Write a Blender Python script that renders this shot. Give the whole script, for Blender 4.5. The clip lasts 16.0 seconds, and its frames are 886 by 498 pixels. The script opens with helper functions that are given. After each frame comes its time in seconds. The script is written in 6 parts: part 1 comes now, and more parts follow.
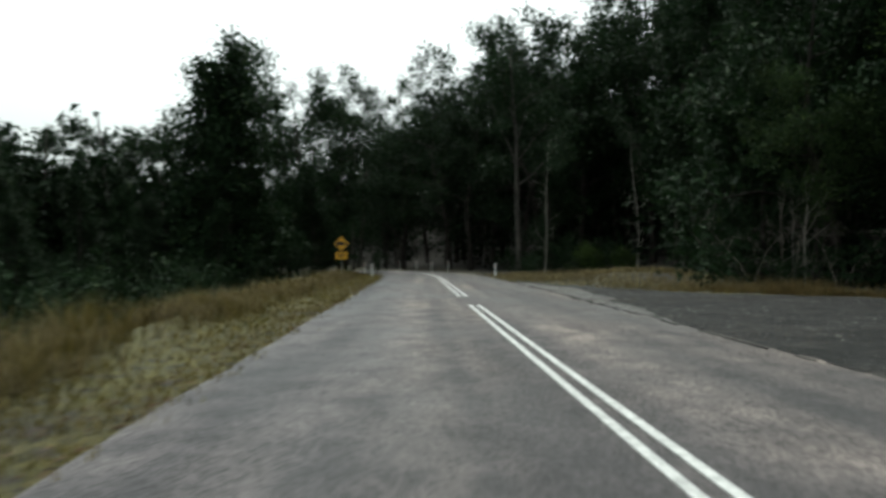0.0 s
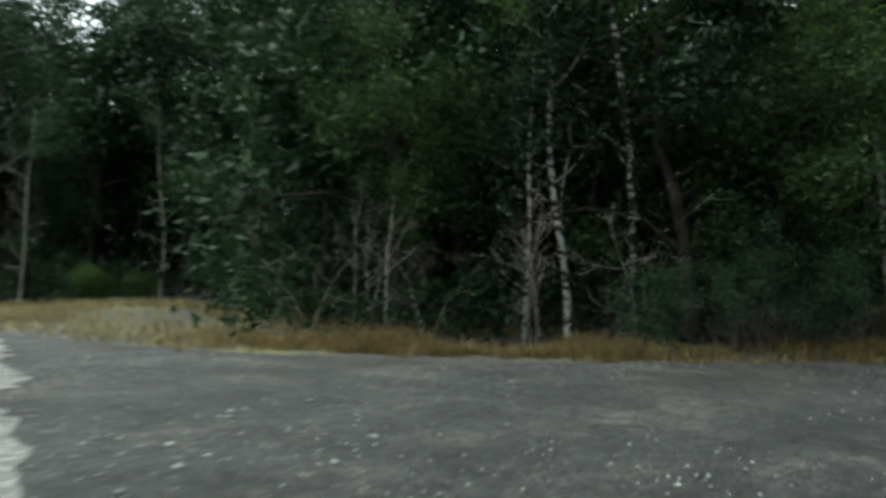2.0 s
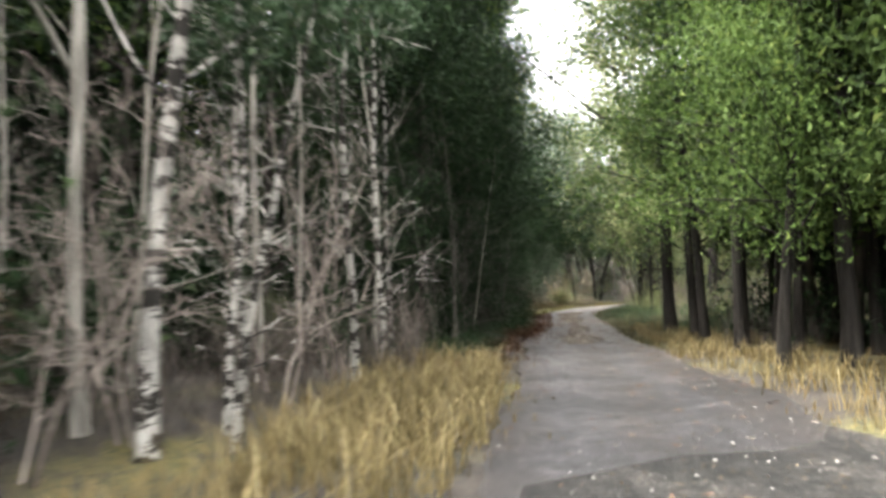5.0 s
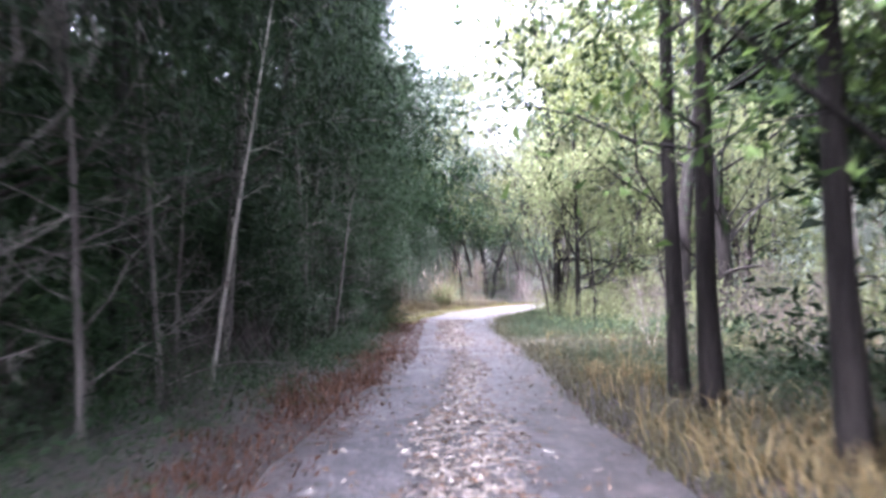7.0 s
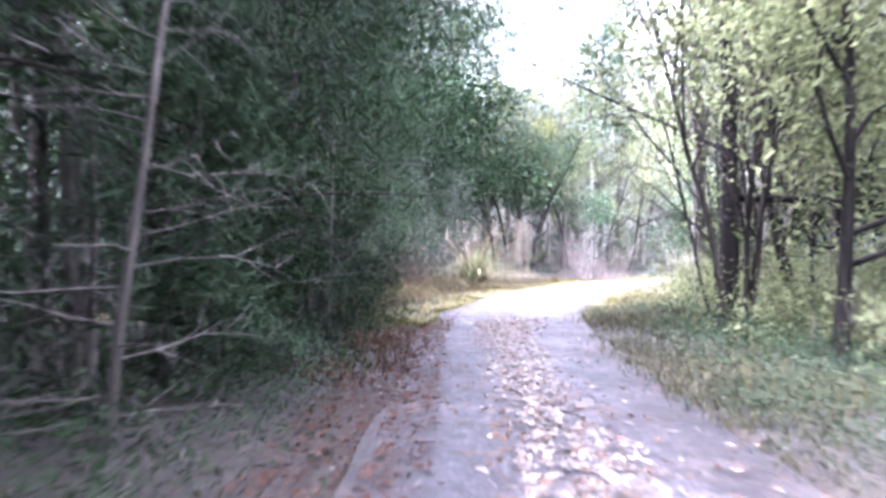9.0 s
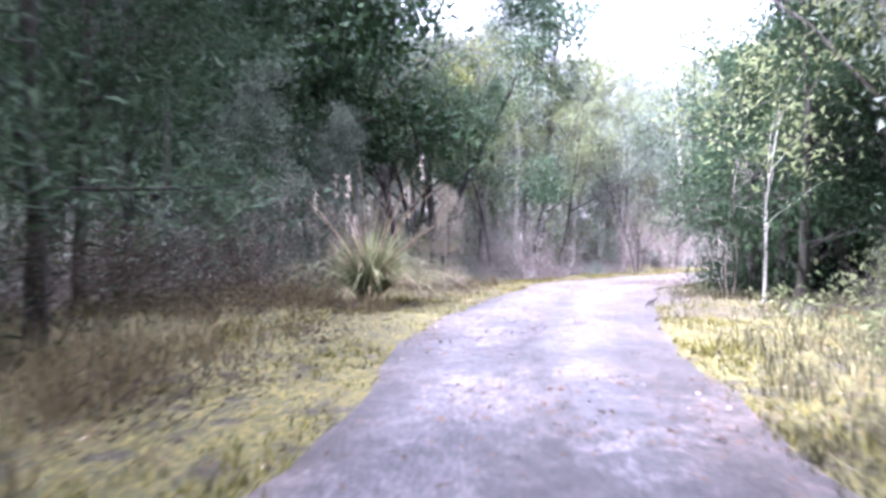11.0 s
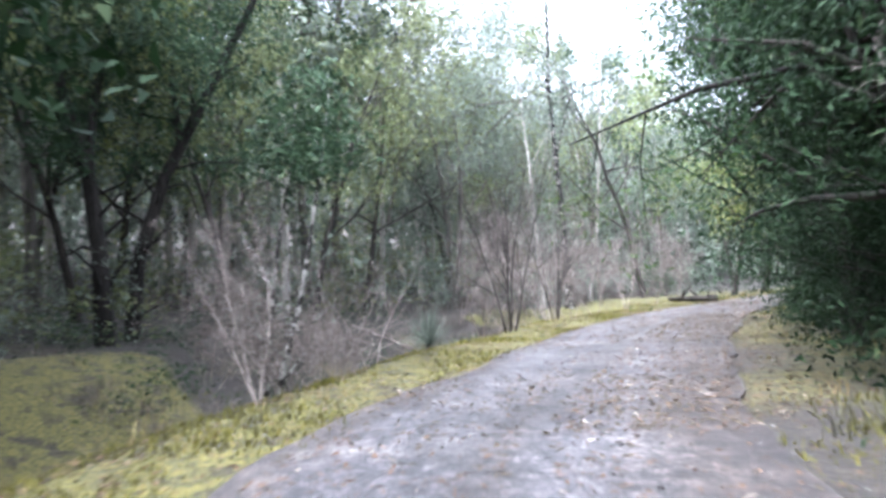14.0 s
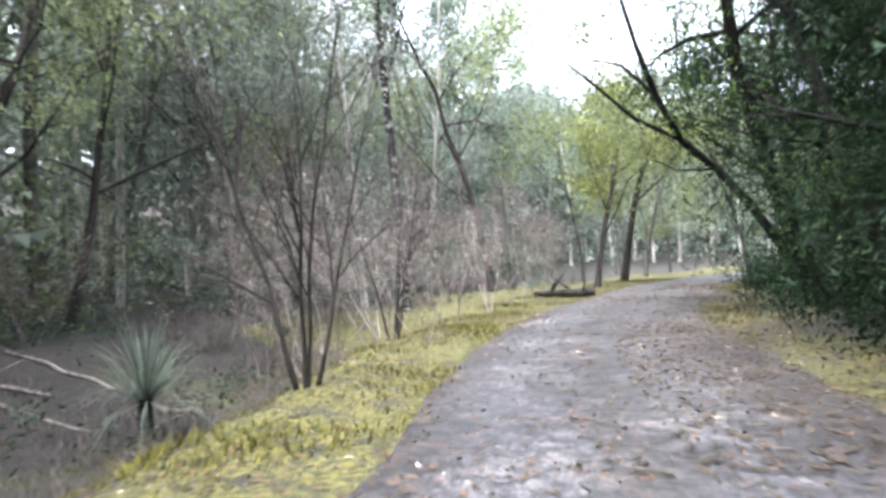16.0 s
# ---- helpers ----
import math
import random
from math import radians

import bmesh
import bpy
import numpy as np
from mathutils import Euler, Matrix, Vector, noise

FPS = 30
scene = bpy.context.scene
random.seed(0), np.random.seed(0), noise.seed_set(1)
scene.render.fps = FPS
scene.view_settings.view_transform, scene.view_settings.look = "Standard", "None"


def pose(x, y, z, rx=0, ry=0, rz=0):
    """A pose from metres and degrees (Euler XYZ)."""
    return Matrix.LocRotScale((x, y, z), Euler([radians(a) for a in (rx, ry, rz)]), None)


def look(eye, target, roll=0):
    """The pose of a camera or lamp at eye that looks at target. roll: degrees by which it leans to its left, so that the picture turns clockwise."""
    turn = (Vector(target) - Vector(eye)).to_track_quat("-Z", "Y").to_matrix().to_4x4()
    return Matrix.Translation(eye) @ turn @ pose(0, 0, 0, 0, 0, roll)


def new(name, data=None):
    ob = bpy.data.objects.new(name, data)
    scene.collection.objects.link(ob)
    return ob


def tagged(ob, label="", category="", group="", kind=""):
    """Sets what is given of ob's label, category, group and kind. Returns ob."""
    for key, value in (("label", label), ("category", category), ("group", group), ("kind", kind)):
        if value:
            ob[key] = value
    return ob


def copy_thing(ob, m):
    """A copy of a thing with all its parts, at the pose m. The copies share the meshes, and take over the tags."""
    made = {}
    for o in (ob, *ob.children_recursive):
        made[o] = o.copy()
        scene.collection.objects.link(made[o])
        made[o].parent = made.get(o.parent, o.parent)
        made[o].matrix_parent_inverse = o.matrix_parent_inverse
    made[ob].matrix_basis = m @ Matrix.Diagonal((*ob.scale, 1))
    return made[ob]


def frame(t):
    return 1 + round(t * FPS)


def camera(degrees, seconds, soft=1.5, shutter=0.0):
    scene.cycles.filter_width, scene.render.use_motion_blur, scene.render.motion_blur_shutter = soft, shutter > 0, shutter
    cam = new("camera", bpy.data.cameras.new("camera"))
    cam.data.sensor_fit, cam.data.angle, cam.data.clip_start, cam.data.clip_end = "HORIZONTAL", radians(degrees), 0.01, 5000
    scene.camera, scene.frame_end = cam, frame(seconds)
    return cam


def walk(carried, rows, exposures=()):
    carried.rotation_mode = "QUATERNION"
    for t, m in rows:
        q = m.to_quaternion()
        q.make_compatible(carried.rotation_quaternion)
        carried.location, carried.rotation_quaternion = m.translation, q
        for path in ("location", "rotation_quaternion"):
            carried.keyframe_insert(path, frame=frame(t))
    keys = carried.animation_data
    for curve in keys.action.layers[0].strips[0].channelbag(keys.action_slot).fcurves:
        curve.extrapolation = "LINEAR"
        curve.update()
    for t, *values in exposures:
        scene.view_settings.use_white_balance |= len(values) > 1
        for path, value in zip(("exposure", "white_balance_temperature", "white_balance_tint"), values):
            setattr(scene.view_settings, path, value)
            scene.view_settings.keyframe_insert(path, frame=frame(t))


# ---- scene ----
cam = camera(65.0, 16.0, soft=3.1, shutter=0.4)
PATH = [
    (0.00, pose(-0.487, -0.293, 1.380, 90.72, 0.54, -1.55)),
    (0.50, pose(0.069, 2.786, 1.377, 91.38, 0.68, -8.43)),
    (1.00, pose(1.082, 5.680, 1.398, 91.71, 0.42, -16.32)),
    (1.50, pose(2.616, 8.498, 1.410, 92.24, 0.10, -26.85)),
    (2.00, pose(4.390, 10.983, 1.413, 93.11, -0.95, -37.53)),
    (2.50, pose(6.425, 13.104, 1.382, 93.98, -0.95, -48.44)),
    (3.00, pose(8.796, 14.520, 1.378, 94.76, -0.08, -58.39)),
    (3.50, pose(11.624, 15.515, 1.372, 94.63, 0.21, -68.62)),
    (4.00, pose(14.915, 15.970, 1.392, 94.48, 1.04, -77.72)),
    (4.50, pose(18.544, 15.843, 1.475, 93.81, 1.23, -86.02)),
    (5.00, pose(22.003, 15.236, 1.456, 93.57, 1.52, -92.92)),
    (5.83, pose(27.672, 13.940, 1.451, 93.40, 1.41, -100.41)),
    (6.67, pose(33.264, 12.424, 1.458, 93.22, 0.68, -102.07)),
    (7.50, pose(38.941, 11.208, 1.404, 92.36, 0.17, -101.25)),
    (8.00, pose(42.406, 10.673, 1.340, 91.52, 0.09, -100.68)),
    (8.50, pose(45.851, 10.099, 1.428, 90.35, 0.06, -101.02)),
    (9.00, pose(49.281, 9.391, 1.361, 90.62, -0.09, -100.14)),
    (9.83, pose(55.046, 8.317, 1.314, 90.27, -0.43, -101.87)),
    (10.67, pose(60.726, 7.034, 1.348, 89.60, -0.67, -106.93)),
    (11.50, pose(66.047, 4.905, 1.384, 90.56, -0.37, -110.79)),
    (12.00, pose(69.077, 3.247, 1.392, 92.01, 0.05, -111.84)),
    (12.50, pose(72.006, 1.571, 1.391, 92.84, 0.88, -113.89)),
    (13.00, pose(74.978, -0.191, 1.397, 93.03, 1.52, -116.33)),
    (13.50, pose(77.557, -1.782, 1.400, 92.81, 2.40, -120.11)),
    (14.00, pose(80.263, -3.335, 1.442, 92.83, 2.41, -124.64)),
    (14.50, pose(82.641, -4.925, 1.425, 93.07, 2.38, -129.44)),
    (15.00, pose(84.750, -6.735, 1.412, 92.66, 2.45, -133.24)),
    (15.50, pose(86.874, -8.716, 1.418, 92.17, 2.05, -137.09)),
    (16.00, pose(88.550, -10.594, 1.425, 91.30, 2.77, -139.94)),
]
walk(cam, PATH, exposures=[(0.0, 0.62, 6300, -4), (1.0, 0.85, 6200, -5), (2.0, 1.85, 6100, -9), (3.0, 2.5, 6150, -11), (3.5, 2.85, 6150, -11), (4.0, 3.3, 6400, -6), (5.0, 4.2, 6750, 9), (7.5, 5.55, 5450, 34), (9.0, 5.8, 5400, 36), (11.5, 4.6, 5350, 32), (13.5, 4.1, 5400, 17), (16.0, 3.65, 5750, 11)])

# ---- light ----
world = bpy.data.worlds.new("overcast_sky")
scene.world = world
world.use_nodes = True
_n, _l = world.node_tree.nodes, world.node_tree.links
_bg = _n["Background"]
_sky = _n.new("ShaderNodeTexSky")
_sky.sky_type = "NISHITA"
_sky.sun_disc = False
_sky.sun_elevation = radians(65)
_sky.sun_rotation = radians(355)
_sky.air_density, _sky.dust_density, _sky.ozone_density = 1.0, 6.0, 1.0
_hsv = _n.new("ShaderNodeHueSaturation")
_hsv.inputs["Saturation"].default_value = 0.15
_l.new(_sky.outputs[0], _hsv.inputs["Color"])
_l.new(_hsv.outputs[0], _bg.inputs["Color"])
_bg.inputs["Strength"].default_value = 0.15

_sun = bpy.data.lights.new("sun", "SUN")
_sun.energy, _sun.angle, _sun.color = 0.7, radians(20), (1.0, 0.97, 0.92)
sun = new("sun", _sun)
sun.matrix_basis = look((0, 0, 80), (3, -37, 0))

# ---- materials ----
def mat(name):
    m = bpy.data.materials.new(name)
    m.use_nodes = True
    return m, m.node_tree.nodes, m.node_tree.links, m.node_tree.nodes["Principled BSDF"]


def ramp(n, l, fac, stops):
    r = n.new("ShaderNodeValToRGB")
    e = r.color_ramp.elements
    e[0].position, e[0].color = stops[0][0], (*stops[0][1], 1)
    e[1].position, e[1].color = stops[-1][0], (*stops[-1][1], 1)
    for p, c in stops[1:-1]:
        e.new(p).color = (*c, 1)
    l.new(fac, r.inputs["Fac"])
    return r.outputs["Color"]


def tex(n, l, scale, detail=4.0, stretch=(1, 1, 1), rough=0.6):
    co = n.new("ShaderNodeTexCoord")
    mp = n.new("ShaderNodeMapping")
    mp.inputs["Scale"].default_value = stretch
    l.new(co.outputs["Object"], mp.inputs["Vector"])
    t = n.new("ShaderNodeTexNoise")
    t.inputs["Scale"].default_value, t.inputs["Detail"].default_value, t.inputs["Roughness"].default_value = scale, detail, rough
    l.new(mp.outputs["Vector"], t.inputs["Vector"])
    return t.outputs["Fac"]


def mix(n, l, fac, a, b, mode="MIX"):
    m = n.new("ShaderNodeMix")
    m.data_type, m.blend_type = "RGBA", mode
    for sock, v in ((m.inputs["Factor"], fac), (m.inputs["A"], a), (m.inputs["B"], b)):
        if isinstance(v, bpy.types.NodeSocket):
            l.new(v, sock)
        else:
            sock.default_value = v if isinstance(v, float) else (*v, 1)
    return m.outputs["Result"]


def bump(n, l, b, height, strength, dist):
    u = n.new("ShaderNodeBump")
    u.inputs["Strength"].default_value, u.inputs["Distance"].default_value = strength, dist
    l.new(height, u.inputs["Height"])
    l.new(u.outputs["Normal"], b.inputs["Normal"])


def leaf_material(name, dark, light, tip, glow=0.3):
    m, n, l, b = mat(name)
    g = n.new("ShaderNodeNewGeometry")
    o = n.new("ShaderNodeObjectInfo")
    c = ramp(n, l, g.outputs["Random Per Island"], [(0.0, dark), (0.55, light), (0.93, light), (1.0, tip)])
    h = n.new("ShaderNodeHueSaturation")
    mr = n.new("ShaderNodeMapRange")
    mr.inputs["To Min"].default_value, mr.inputs["To Max"].default_value = 0.7, 1.3
    l.new(o.outputs["Random"], mr.inputs["Value"])
    l.new(mr.outputs[0], h.inputs["Value"])
    l.new(c, h.inputs["Color"])
    l.new(h.outputs[0], b.inputs["Base Color"])
    b.inputs["Roughness"].default_value = 0.75
    b.inputs["Specular IOR Level"].default_value = 0.15
    t = n.new("ShaderNodeBsdfTranslucent")
    l.new(h.outputs[0], t.inputs["Color"])
    s = n.new("ShaderNodeMixShader")
    s.inputs["Fac"].default_value = glow
    l.new(b.outputs[0], s.inputs[1])
    l.new(t.outputs[0], s.inputs[2])
    l.new(s.outputs[0], n["Material Output"].inputs["Surface"])
    return m


def bark_material(name, a, b_, scale=3.0, stretch=(1, 1, 0.25), cut=None, c=None):
    m, n, l, b = mat(name)
    f = tex(n, l, scale, 5.0, stretch)
    col = ramp(n, l, f, [(0.3, a), (0.7, b_)])
    if cut:
        g = tex(n, l, 2.6, 3.0, (1.0, 1.0, 2.2), 0.7)
        k = ramp(n, l, g, [(cut, (0, 0, 0)), (cut + 0.05, (1, 1, 1))])
        col = mix(n, l, k, col, c)
    l.new(col, b.inputs["Base Color"])
    b.inputs["Roughness"].default_value = 0.9
    b.inputs["Specular IOR Level"].default_value = 0.12
    g = tex(n, l, 9.0, 5.0, (1, 1, 0.12), 0.75)
    streak = ramp(n, l, g, [(0.38, (0.55, 0.55, 0.55)), (0.6, (1.25, 1.25, 1.25))])
    l.new(mix(n, l, 1.0, col, streak, "MULTIPLY"), b.inputs["Base Color"])
    bump(n, l, b, g, 0.9, 0.03)
    return m


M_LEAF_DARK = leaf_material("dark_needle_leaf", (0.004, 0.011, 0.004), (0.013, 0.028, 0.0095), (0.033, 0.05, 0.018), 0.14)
M_LEAF_GUM = leaf_material("gum_leaf", (0.011, 0.024, 0.012), (0.029, 0.05, 0.024), (0.068, 0.092, 0.05), 0.22)
M_LEAF_GREEN = leaf_material("green_leaf", (0.016, 0.032, 0.008), (0.05, 0.08, 0.02), (0.12, 0.15, 0.04), 0.4)
M_LEAF_MID = leaf_material("mid_green_leaf", (0.008, 0.018, 0.006), (0.025, 0.043, 0.013), (0.07, 0.09, 0.032), 0.3)
M_LEAF_SOFT = leaf_material("soft_grey_green_leaf", (0.03, 0.04, 0.027), (0.085, 0.1, 0.072), (0.17, 0.19, 0.14), 0.35)
# sage and olive leaves are lightened: bright haze is put into their colour
M_LEAF_HAZY_SAGE = leaf_material("hazy_sage_leaf", (0.07, 0.085, 0.065), (0.16, 0.185, 0.145), (0.27, 0.29, 0.235), 0.5)
M_LEAF_OLIVE = leaf_material("olive_leaf", (0.062, 0.076, 0.034), (0.15, 0.17, 0.08), (0.27, 0.28, 0.14), 0.5)
M_LEAF_YELLOW = leaf_material("wattle_leaf", (0.07, 0.08, 0.025), (0.14, 0.15, 0.045), (0.27, 0.26, 0.09), 0.45)
M_LEAF_LIT = leaf_material("light_green_leaf", (0.028, 0.04, 0.009), (0.085, 0.102, 0.025), (0.19, 0.195, 0.06), 0.45)
M_LEAF_STRAW = leaf_material("straw_leaf", (0.055, 0.049, 0.034), (0.125, 0.11, 0.082), (0.24, 0.21, 0.16), 0.4)
M_LEAF_BROWN = leaf_material("dry_leaf", (0.045, 0.037, 0.032), (0.112, 0.094, 0.082), (0.23, 0.195, 0.17), 0.3)
M_GRASS_DRY = leaf_material("dry_grass", (0.035, 0.027, 0.012), (0.125, 0.09, 0.035), (0.3, 0.24, 0.12), 0.3)
M_GRASS_GOLD = leaf_material("golden_grass", (0.04, 0.032, 0.015), (0.14, 0.112, 0.053), (0.34, 0.285, 0.16), 0.35)
M_GRASS_GREEN = leaf_material("mossy_grass", (0.024, 0.0235, 0.005), (0.092, 0.084, 0.015), (0.21, 0.185, 0.042), 0.3)
M_LITTER = leaf_material("leaf_litter", (0.02, 0.012, 0.008), (0.11, 0.066, 0.04), (0.46, 0.4, 0.33), 0.0)
# fallen needles, coloured extra dark to carry the shade below the she-oaks
M_SHADE_NEEDLES = leaf_material("shade_needle_litter", (0.005, 0.003, 0.002), (0.02, 0.012, 0.007), (0.08, 0.055, 0.035), 0.0)
M_RUST = leaf_material("rust_fern", (0.02, 0.0095, 0.006), (0.085, 0.04, 0.023), (0.21, 0.12, 0.078), 0.3)
M_BRACKEN = leaf_material("brown_bracken", (0.022, 0.017, 0.011), (0.066, 0.051, 0.034), (0.19, 0.155, 0.11), 0.3)
M_LITTER_PALE = leaf_material("pale_litter", (0.07, 0.055, 0.045), (0.26, 0.225, 0.19), (0.55, 0.51, 0.46), 0.0)
M_BARK_PALE = bark_material("pale_bark", (0.15, 0.14, 0.118), (0.36, 0.338, 0.3))
M_BARK_GREY = bark_material("grey_bark", (0.04, 0.036, 0.032), (0.12, 0.11, 0.095))
M_BARK_DARK = bark_material("dark_bark", (0.012, 0.01, 0.009), (0.05, 0.043, 0.037))
M_BARK_BAND = bark_material("blotched_bark", (0.2, 0.19, 0.17), (0.35, 0.335, 0.31), cut=0.48, c=(0.02, 0.018, 0.016))
M_BARK_CHAR = bark_material("charred_bark", (0.13, 0.12, 0.105), (0.24, 0.225, 0.2), cut=0.42, c=(0.012, 0.011, 0.01))
M_TWIG = bark_material("grey_twig", (0.11, 0.092, 0.08), (0.27, 0.232, 0.205), 6.0)
M_BARK_BLACK = bark_material("black_bark", (0.006, 0.0052, 0.0046), (0.024, 0.021, 0.0185))


def asphalt_material():
    m, n, l, b = mat("worn_asphalt")
    fine = tex(n, l, 22.0, 4.0, (1, 0.8, 1), 0.7)
    big = tex(n, l, 0.22, 4.0, (1.0, 0.4, 1))
    c = ramp(n, l, big, [(0.38, (0.036, 0.0345, 0.0375)), (0.5, (0.06, 0.056, 0.0575)), (0.62, (0.105, 0.096, 0.094))])
    k = ramp(n, l, fine, [(0.4, (0.45, 0.45, 0.45)), (0.6, (1.5, 1.48, 1.46))])
    mid = ramp(n, l, tex(n, l, 1.4, 5.0, (1, 0.8, 1), 0.65), [(0.36, (0.58, 0.58, 0.6)), (0.5, (1.0, 0.99, 0.98)), (0.64, (1.45, 1.41, 1.38))])
    c = mix(n, l, 1.0, c, mid, "MULTIPLY")
    streak = ramp(n, l, tex(n, l, 0.75, 2.0, (1, 0.035, 1)), [(0.4, (0.62, 0.63, 0.66)), (0.6, (1.5, 1.46, 1.42))])
    c = mix(n, l, 1.0, c, streak, "MULTIPLY")
    lane = n.new("ShaderNodeAttribute")
    lane.attribute_name = "across"
    wob = n.new("ShaderNodeMath")
    wob.operation = "MULTIPLY_ADD"
    wob.inputs[1].default_value = 0.16
    l.new(tex(n, l, 0.35, 3.0), wob.inputs[0])
    l.new(lane.outputs["Fac"], wob.inputs[2])
    wear = ramp(n, l, wob.outputs[0], [(0.1, (0.72, 0.74, 0.8)), (0.3, (0.8, 0.79, 0.82)), (0.42, (1.25, 1.17, 1.12)), (0.52, (1.02, 0.97, 0.95)), (0.64, (0.95, 0.9, 0.89)), (0.8, (1.12, 1.05, 1.0)), (1.0, (0.95, 0.9, 0.87))])
    c = mix(n, l, 1.0, c, wear, "MULTIPLY")
    l.new(mix(n, l, 1.0, c, k, "MULTIPLY"), b.inputs["Base Color"])
    l.new(ramp(n, l, big, [(0.4, (0.62, 0.62, 0.62)), (0.65, (0.9, 0.9, 0.9))]), b.inputs["Roughness"])
    b.inputs["Specular IOR Level"].default_value = 0.3
    bump(n, l, b, fine, 0.9, 0.02)
    return m


def gravel_material(name, a, b_, c, rough=0.75, wet_low=0.8, spec=0.3, relief=0.03):
    m, n, l, b = mat(name)
    fine = tex(n, l, 24.0, 4.0, (1, 1, 1), 0.75)
    big = tex(n, l, 0.6, 5.0)
    col = ramp(n, l, big, [(0.35, a), (0.52, b_), (0.68, c)])
    k = ramp(n, l, fine, [(0.38, (0.4, 0.4, 0.4)), (0.52, (1.0, 1.0, 1.0)), (0.66, (2.6, 2.5, 2.4))])
    mid = ramp(n, l, tex(n, l, 4.5, 6.0, (1, 1, 1), 0.8), [(0.38, (0.38, 0.38, 0.38)), (0.5, (0.95, 0.95, 0.95)), (0.62, (2.1, 2.02, 1.94))])
    col = mix(n, l, 1.0, col, mid, "MULTIPLY")
    l.new(mix(n, l, 1.0, col, k, "MULTIPLY"), b.inputs["Base Color"])
    wet = tex(n, l, 0.8, 4.0)
    l.new(ramp(n, l, wet, [(0.38, (rough * wet_low,) * 3), (0.6, (rough,) * 3)]), b.inputs["Roughness"])
    b.inputs["Specular IOR Level"].default_value = spec
    bump(n, l, b, fine, 0.9, relief)
    return m


M_ASPHALT = asphalt_material()
M_GRAVEL = gravel_material("wet_gravel", (0.0055, 0.0056, 0.0058), (0.012, 0.0118, 0.0115), (0.028, 0.0262, 0.0248), 0.86, 0.9, 0.18, 0.035)
M_PALE_GRAVEL = gravel_material("pale_gravel", (0.035, 0.034, 0.033), (0.06, 0.057, 0.055), (0.1, 0.095, 0.09))
def lanes(m):
    """Wheel lanes: paler stone where tyres run, leaf mould between and at the edges; darker stone near the apron."""
    n, l = m.node_tree.nodes, m.node_tree.links
    b = n["Principled BSDF"]
    old = b.inputs["Base Color"].links[0].from_socket
    at_ = n.new("ShaderNodeAttribute")
    at_.attribute_name = "across"
    wob = n.new("ShaderNodeMath")
    wob.operation = "MULTIPLY_ADD"
    wob.inputs[1].default_value = 0.35
    l.new(tex(n, l, 0.9, 3.0), wob.inputs[0])
    l.new(at_.outputs["Fac"], wob.inputs[2])
    c = ramp(n, l, wob.outputs[0], [(0.2, (0.66, 0.57, 0.5)), (0.36, (1.15, 1.13, 1.15)), (0.52, (0.95, 0.92, 0.92)), (0.66, (0.62, 0.55, 0.5)), (0.8, (1.15, 1.13, 1.15)), (1.05, (0.66, 0.57, 0.5))])
    toned = n.new("ShaderNodeAttribute")
    toned.attribute_name = "toned"
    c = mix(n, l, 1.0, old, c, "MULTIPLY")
    l.new(mix(n, l, toned.outputs["Fac"], c, mix(n, l, 1.0, c, (0.42, 0.44, 0.47), "MULTIPLY")), b.inputs["Base Color"])
    return m


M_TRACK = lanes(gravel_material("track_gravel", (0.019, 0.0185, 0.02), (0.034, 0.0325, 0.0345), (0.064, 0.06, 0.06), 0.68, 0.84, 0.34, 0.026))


def ground_material():
    m, n, l, b = mat("forest_floor")
    fine = tex(n, l, 14.0, 5.0, (1, 1, 1), 0.7)
    big = tex(n, l, 0.25, 4.0)
    a = ramp(n, l, fine, [(0.38, (0.004, 0.0032, 0.0024)), (0.5, (0.012, 0.009, 0.006)), (0.62, (0.034, 0.025, 0.017))])
    g = ramp(n, l, fine, [(0.38, (0.016, 0.015, 0.003)), (0.5, (0.055, 0.05, 0.008)), (0.62, (0.12, 0.104, 0.018))])
    at_ = n.new("ShaderNodeAttribute")
    at_.attribute_name = "turf"
    add = n.new("ShaderNodeMath")
    l.new(big, add.inputs[0])
    l.new(at_.outputs["Fac"], add.inputs[1])
    k = ramp(n, l, add.outputs[0], [(0.8, (0, 0, 0)), (1.0, (1, 1, 1))])
    patch = tex(n, l, 2.2, 4.0)
    k = mix(n, l, 1.0, k, ramp(n, l, patch, [(0.36, (0.1, 0.1, 0.1)), (0.5, (1, 1, 1))]), "MULTIPLY")
    l.new(mix(n, l, k, a, g), b.inputs["Base Color"])
    b.inputs["Roughness"].default_value = 0.95
    bump(n, l, b, fine, 0.9, 0.05)
    return m


M_GROUND = ground_material()


def plain(name, col, rough=0.5, metal=0.0, spot=0.15):
    m, n, l, b = mat(name)
    f = tex(n, l, 9.0, 5.0)
    d = tuple(x * (1 - spot) for x in col)
    l.new(ramp(n, l, f, [(0.35, d), (0.65, col)]), b.inputs["Base Color"])
    b.inputs["Roughness"].default_value, b.inputs["Metallic"].default_value = rough, metal
    return m


M_LINE = plain("road_paint", (0.52, 0.52, 0.51), 0.6, 0.0, 0.45)
M_WHITE = plain("white_post", (0.75, 0.75, 0.73), 0.5)
M_SIGN = plain("yellow_sign", (0.88, 0.45, 0.02), 0.45)
M_BLACK = plain("black_ink", (0.012, 0.012, 0.012), 0.5)
M_STEEL = plain("galvanised_steel", (0.35, 0.36, 0.37), 0.4, 0.8)
M_RED = plain("red_reflector", (0.5, 0.02, 0.02), 0.3)

